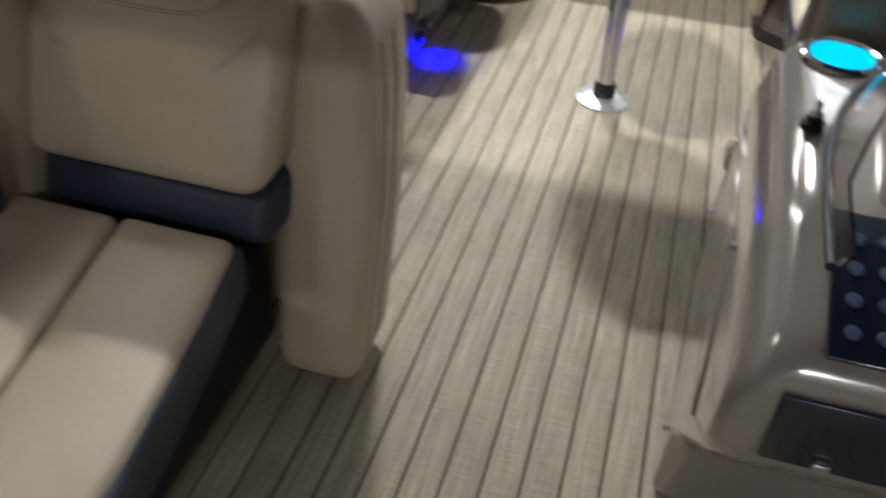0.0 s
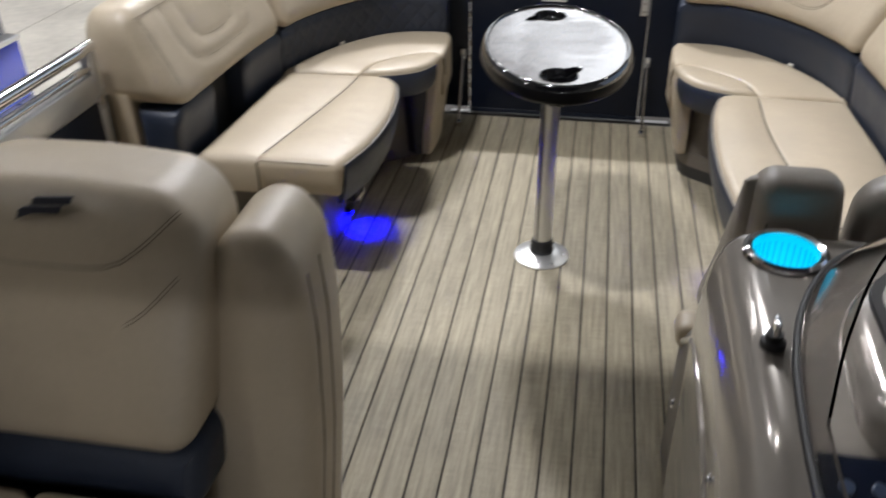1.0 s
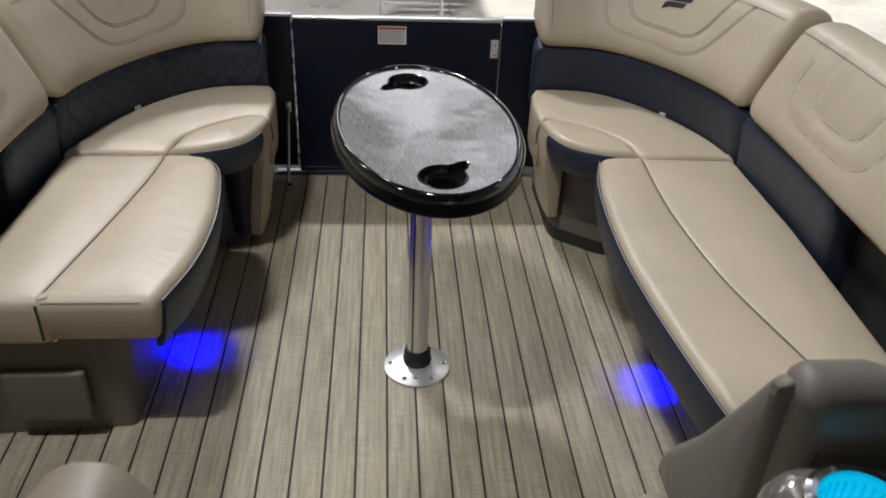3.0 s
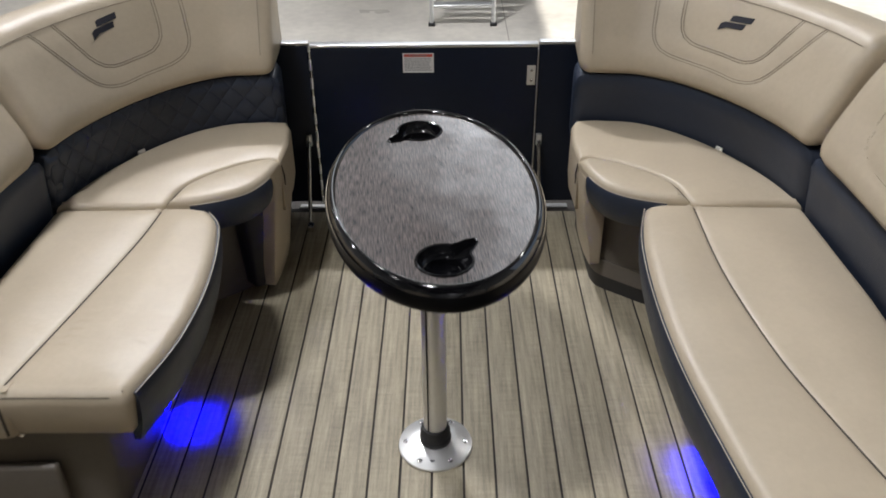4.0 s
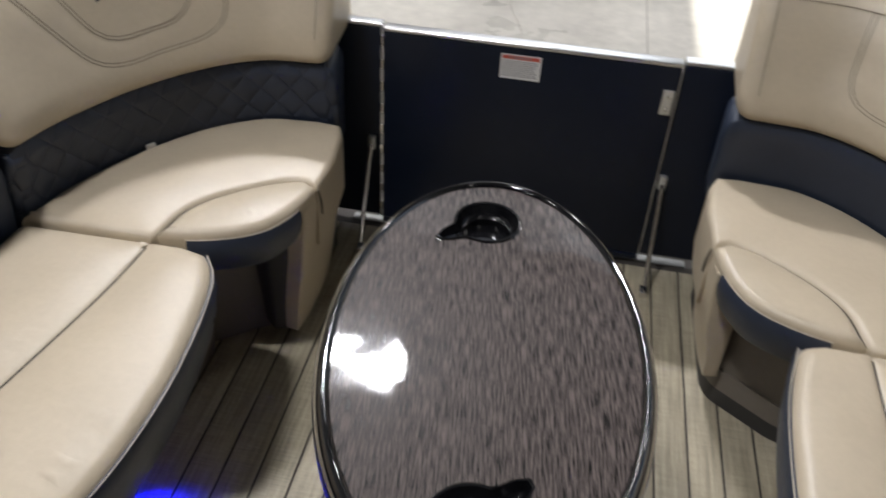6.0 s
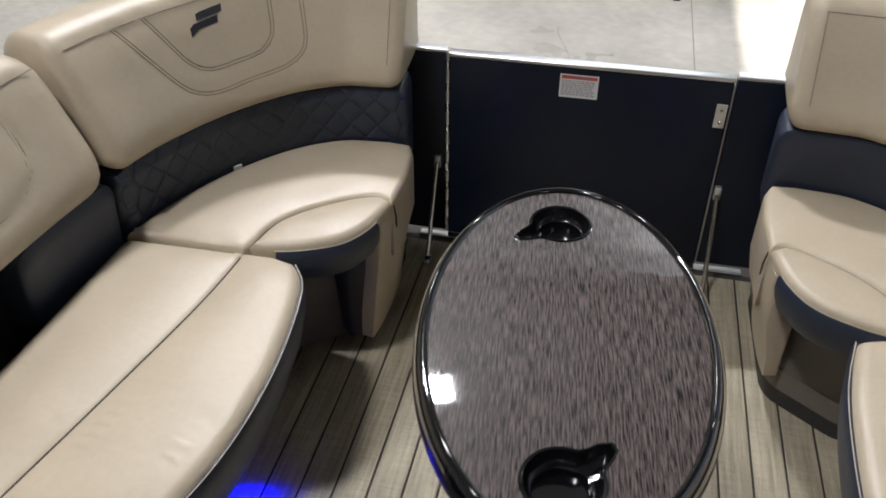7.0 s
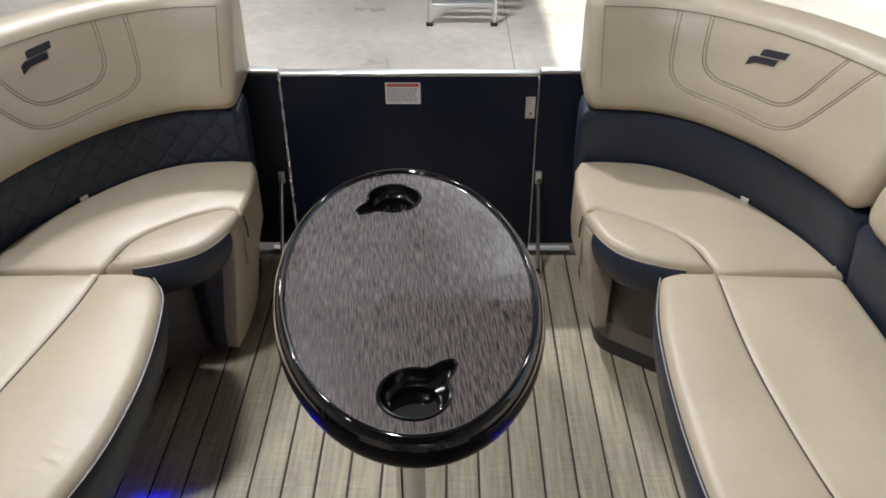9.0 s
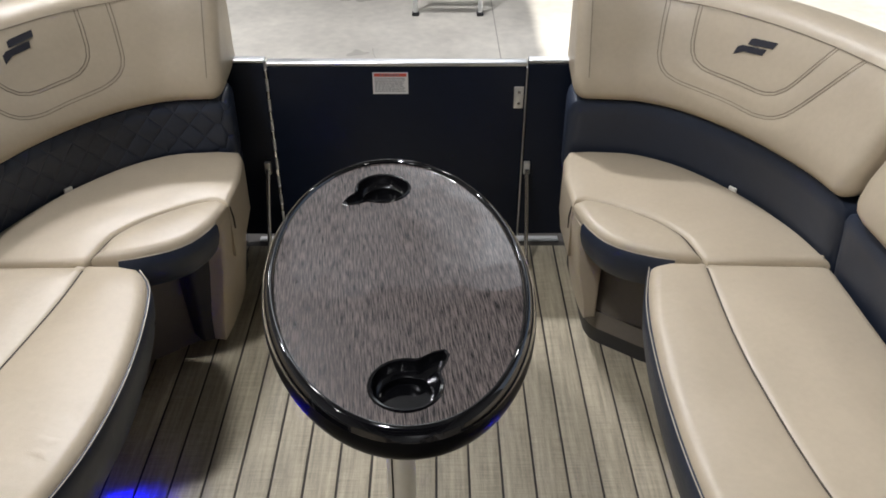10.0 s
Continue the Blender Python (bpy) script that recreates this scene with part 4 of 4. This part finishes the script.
part("bolster_side", sweep(cband, [(0.0, 0.396), (0.006, 0.39), (0.01, 0.35), (0.004, 0.29), (-0.02, 0.26), (-0.03, 0.396)], 1.0 if normals2(cband)[0].x > 0 else -1.0), NAVY, cb, "navy vinyl side band")
# near-black colour stands in for the shade under the seat
part("base", block(-0.95, -0.52, -1.5, 0.66, 0.0, 0.27, 0.02), KICK, lounge, "base with shade put into its dark colour")
sidepath = curve([(-0.885, 0.43), (-0.89, 0.0), (-0.90, -0.6), (-0.90, -1.5)], 0.05)
sgn = 1.0 if normals2(sidepath)[0].x < 0 else -1.0
part("side_pad", sweep(sidepath, PAD, sgn, 0.05, (True, False)), VINYL, lounge)
part("side_lumbar", sweep(sidepath, LUMBAR, sgn, 0.03, (True, False)), NAVY, lounge, "navy vinyl lumbar pad")
col = rounded([(-1.16, 0.34), (-0.96, 0.37), (-0.905, 0.47), (-0.90, 0.60), (-0.93, 0.80), (-1.16, 0.82)], 0.05)
part("corner_column", pillow(col, 0.03, 0.80, 0.04, 0.01), VINYL, lounge)

# ---- port side rail and boarding gap ----
rail = thing("side_rail", "polished aluminium double side rail over black panel", "rail")
for z in (0.735, 0.688):
    part("tube", tube([(-1.15, -1.6, z), (-1.15, 0.4, z), (-1.15, 1.58, z)], 0.017 if z > 0.7 else 0.011, 12), CHROME, rail)
part("rail_plate", block(-1.165, -1.135, 0.83, 1.58, 0.60, 0.672, 0.006), SATIN, rail)
part("panel", block(-1.17, -1.14, 0.83, 1.6, 0.03, 0.598, 0.004), BLACKPANEL, rail)
for y in (0.86, 1.56):
    part("post", block(-1.166, -1.134, y - 0.015, y + 0.015, 0.0, 0.73, 0.004), ALU, rail)

# ---- helm console ----
helm = thing("helm_console", "glossy champagne gelcoat helm console with cup holder and dark dash", "helm console")
side_o = [(0.87, 0.0), (0.47, 0.0), (0.46, 0.20), (0.24, 0.44), (0.20, 0.50), (0.20, 0.65), (0.24, 0.685), (0.42, 0.745), (0.60, 0.757), (0.855, 0.757), (0.878, 0.74), (0.885, 0.68)]
so = thin_out(rounded(side_o, 0.035, 4))
if area2(so) > 0:
    so.reverse()
rings = []
for e, d, x in ((0.03, 0.14, 0.315), (0.018, 0.11, 0.3165), (0.008, 0.075, 0.324), (0.003, 0.042, 0.336), (0.0, 0.018, 0.352), (0.0, 0.004, 0.372), (0.0, 0.0, 0.39), (0.0, 0.0, 1.1)):
    ring = []
    for q in inset(so, -e):
        ring.append((x, q.x - 0.7 * d * max(0.0, q.x - 0.75) / 0.135, q.y - d * max(0.0, q.y - 0.53) / 0.227))
    rings.append(ring)
body = part("body", loft(rings), GEL, helm)
crease = curve([(0.86, 0.53), (0.75, 0.60), (0.55, 0.585), (0.40, 0.50), (0.34, 0.40)], 0.03)
part("side_crease", tube([(0.3165, q.x, q.y) for q in crease], 0.006, 10), GEL, body, "raised moulded crease")
for sy, sz in ((0.483, 0.598), (0.845, 0.40), (0.522, 0.147)):
    part("snap_stud", turned(lathe([(0.009, 0), (0.009, 0.002), (0.005, 0.004), (0.005, 0.008), (0.0065, 0.01), (0.0, 0.011)], 0, 0, 14), pose(0.316, sy, sz, 0, -90)), CHROME, helm)
# cup holder with cyan light
CX, CY = 0.428, 0.80
ring_v, ring_f = lathe([(0.062, 0.757), (0.061, 0.763), (0.055, 0.767), (0.0485, 0.764), (0.0465, 0.755)], CX, CY, 40)
cup = part("cup_holder", (ring_v, ring_f[:-2]), CHROME, helm, "chrome ringed cup holder lit cyan")
well_z = [(0.0465, 0.762), (0.0462, 0.72), (0.0445, 0.672), (0.0435, 0.664)]
v, f = lathe(well_z, CX, CY, 40)
part("lit_well", (v, f[:-2]), CYAN, cup, "glowing cyan ribbed well")
part("light_ring", lathe([(0.0435, 0.663), (0.0425, 0.6665), (0.032, 0.667), (0.03, 0.664)], CX, CY, 32), CYANPALE, cup, "bright white-cyan ring at the bottom")
part("well_floor", lathe([(0.03, 0.662), (0.029, 0.6645), (0, 0.665)], CX, CY, 32), BLUEWELL, cup, "dark blue centre of the well")
for k in range(30):
    m = pose(CX, CY, 0, 0, 0, k * 12)
    part("rib", turned(block(0.0440, 0.0462, -0.0014, 0.0014, 0.69, 0.75, 0), m), CYANRIB, cup)
cutter = new("cutter", bpy.data.meshes.new("cutter"))
cv, cf = lathe([(0.0475, 0.65), (0.0475, 0.9)], CX, CY, 40)
cutter.data.from_pydata(cv, [], cf)
cutting = body.modifiers.new("cut", "BOOLEAN")
cutting.operation, cutting.object, cutting.solver = "DIFFERENCE", cutter, "EXACT"
bpy.context.view_layer.update()
cut_mesh = bpy.data.meshes.new_from_object(body.evaluated_get(bpy.context.evaluated_depsgraph_get()))
body.modifiers.remove(cutting)
body.data = cut_mesh
bpy.data.objects.remove(cutter)
cut_mesh.set_sharp_from_angle(angle=radians(38))
knob = part("key_switch", lathe([(0.016, 0.756), (0.016, 0.764), (0.011, 0.768), (0.011, 0.776), (0, 0.776)], 0.376, 0.572, 20), RUBBER, helm, "black and chrome key switch")
part("key", block(0.372, 0.38, 0.56, 0.584, 0.776, 0.797, 0.003), CHROME, knob)
# dash hood, windscreen with black gasket
hood = rounded([(0.45, 0.40), (0.46, 0.62), (0.52, 0.72), (0.64, 0.78), (1.05, 0.80), (1.05, 0.40)], 0.06)
part("dash_hood", pillow(hood, 0.74, 0.80, 0.035, 0.005, 0.004), GEL, helm)
lens_o = rounded([(0.505, 0.50), (0.505, 0.64), (0.56, 0.71), (0.95, 0.72), (0.95, 0.50)], 0.03)
part("gauge_gasket", prism(lens_o, 0.802, 0.808, -0.014, -0.012), RUBBER, helm, "black rubber gasket")
part("gauge_lens", prism(lens_o, 0.804, 0.811, 0, 0.002), GELW, helm, "pale glossy gauge cover")
wline = curve([(0.382, 0.265), (0.386, 0.405), (0.402, 0.555), (0.441, 0.69), (0.512, 0.80), (0.622, 0.858), (0.80, 0.872), (1.05, 0.874)], 0.03)
part("windscreen_gasket", tube([(q.x, q.y, 0.762) for q in wline], 0.006, 10), RUBBER, helm, "black windscreen gasket")
wn2 = normals2(wline)
lean = 1.0 if wn2[0].x > 0 else -1.0
wrings = []
for i, (q, m) in enumerate(zip(wline, wn2)):
    h = 0.02 + 0.15 * min(1, max(0, (i - 4) / 18))
    m = m * lean
    wrings.append([(q.x, q.y, 0.765), (q.x + m.x * h * 0.8, q.y + m.y * h * 0.8, 0.765 + h), (q.x + m.x * (h * 0.8 + 0.004), q.y + m.y * (h * 0.8 + 0.004), 0.764 + h), (q.x + m.x * 0.006, q.y + m.y * 0.006, 0.765)])
screen = part("windscreen", loft(wrings), SMOKE, helm, "low smoked acrylic windscreen")
screen.visible_shadow = False
# dash face with switches, and the glove box below
dash = pose(0, 0.215, 0.672, 19)
panel = part("switch_panel", turned(block(0.40, 0.72, 0.0, 0.20, 0.004, 0.012, 0.003), dash), SCREEN, helm, "dark switch panel with round buttons")
for r in range(4):
    for c in range(6):
        part("button", turned(lathe([(0.009, 0.011), (0.009, 0.014), (0.007, 0.016), (0, 0.016)], 0.425 + c * 0.034, 0.035 + r * 0.042, 14), dash), BUTTON, panel)
box = part("glove_box", block(0.372, 0.60, 0.191, 0.199, 0.52, 0.63, 0.003), SCREEN, helm, "dark glove box door")
part("box_latch", block(0.43, 0.45, 0.183, 0.191, 0.528, 0.54, 0.003), CHROME, box)

# ---- chaise backs against the console ----
for x0, x1, zt, tag in ((0.345, 0.525, 0.80, "narrow taupe vinyl backrest bolster against the console"), (0.535, 0.96, 0.845, "wide taupe vinyl chaise backrest against the console")):
    rest = thing("chaise_backrest", tag, "backrest", "chaise backrests")
    if x0 < 0.5:
        o = rounded([(0.395, 0.42), (0.535, 0.42), (0.54, 0.70), (0.525, 0.815), (0.50, 0.828), (0.415, 0.828), (0.395, 0.81)], 0.022, 6)
    else:
        o = rounded([(x0, 0.40), (x1, 0.40), (x1, zt - 0.01), (x0 + 0.1, zt), (x0 + 0.015, zt - 0.04)], 0.045, 6)
    rest_pad = part("pad", raked(o, 0.905, 0.1, 0.89, 0.8, 0.085, 0.02), TAUPE, rest)
    sx = 0.412 if x0 < 0.5 else x0 + 0.06
    if x0 < 0.5:
        # arm that falls forward from the backrest to the seat
        slope = rounded([(0.93, 0.39), (0.93, 0.815), (0.965, 0.805), (1.0, 0.74), (1.10, 0.57), (1.185, 0.455), (1.20, 0.42), (1.195, 0.39)], 0.03, 5)
        av, af = pillow(slope, 0.0, 0.075, 0.022, 0.02, 0.006)
        part("arm", ([(0.455 - w, u, v) for u, v, w in av], af), TAUPE, rest, "sloping side arm")
        part("arm_base", block(0.352, 0.46, 0.90, 1.14, 0.0, 0.396, 0.02), BASE, rest, "taupe base under the arm")
        part("arm_cap", block(0.338, 0.40, 1.07, 1.15, 0.34, 0.40, 0.02), VINYL, rest, "small cream vinyl cap")
    part("seam", tube([(sx, 0.902 - 0.0214 * (z - 0.1) - 0.0085, z) for z in np.linspace(0.5, zt - 0.04, 16)], 0.0014, 5), SEAM, rest_pad)
# ---- beyond the boat ----
lad = thing("step_ladder", "light aluminium boarding ladder standing on the showroom floor", "ladder")
LY = 7.75
for x in (-0.09, 0.45):
    part("stile", tube([(x, LY, GROUND), (x, LY + 0.06, GROUND + 0.35), (x + (0.03 if x < 0 else -0.03), LY + 0.35, GROUND + 1.5)], 0.02, 10), SATIN, lad)
    part("rear_leg", tube([(x + 0.02, LY + 0.75, GROUND), (x + 0.02, LY + 0.4, GROUND + 1.4)], 0.015, 8), SATIN, lad)
    part("rubber_foot", block(x - 0.028, x + 0.028, LY - 0.028, LY + 0.028, GROUND, GROUND + 0.03, 0.006), RUBBER, lad)
for k in range(5):
    z = GROUND + 0.16 + k * 0.26
    yy = LY + 0.03 + k * 0.068
    part("tread", block(-0.085, 0.445, yy - 0.01, yy + 0.1, z - 0.014, z + 0.014, 0.006), SATIN, lad)

ob2 = thing("display_boat", "black-hulled pontoon boat on display further back", "boat")
part("fence_panel", block(-1.15, 1.2, 9.0, 9.06, -0.55, 0.3, 0.03), BLACKPANEL, ob2)
part("hull", block(-1.1, 1.15, 9.05, 13.5, -0.62, -0.2, 0.08), BLACKPANEL, ob2)
part("top_rail", block(-1.15, 1.2, 8.99, 9.07, 0.3, 0.34, 0.015), ALU, ob2)
for x in (-0.75, 0.8):
    part("float", turned(lathe([(0.05, 8.6), (0.2, 8.75), (0.24, 9.1), (0.24, 13.0), (0.1, 13.5)], 0, 0, 20), pose(x, 0, -0.64, -90) @ Matrix.Scale(1, 4)), RUBBER, ob2)

ob3 = thing("neighbour_boat", "blue-sided pontoon boat with dark grey upper panels alongside", "boat")
part("lower_panel", block(-2.66, -2.6, -1.5, 3.2, -0.12, 0.17, 0.01), BLUEPANEL, ob3, "glossy blue panel")
part("upper_panel", block(-2.74, -2.66, -1.5, 3.2, 0.17, 0.55, 0.01), GREYPANEL, ob3, "dark grey panel")
part("mid_rail", block(-2.68, -2.585, -1.5, 3.2, 0.165, 0.19, 0.006), ALU, ob3)
part("deck_edge", block(-2.7, -2.57, -1.5, 3.2, -0.22, -0.12, 0.01), ALU, ob3)
part("frame_post", block(-2.62, -2.58, 1.9, 1.95, -0.12, 0.55, 0.006), RUBBER, ob3)
part("float", turned(lathe([(0.05, -2.2), (0.28, -1.4), (0.28, 2.9), (0.05, 3.5)], 0, 0, 20), pose(-3.0, 0, -0.55, -90)), ALU, ob3)
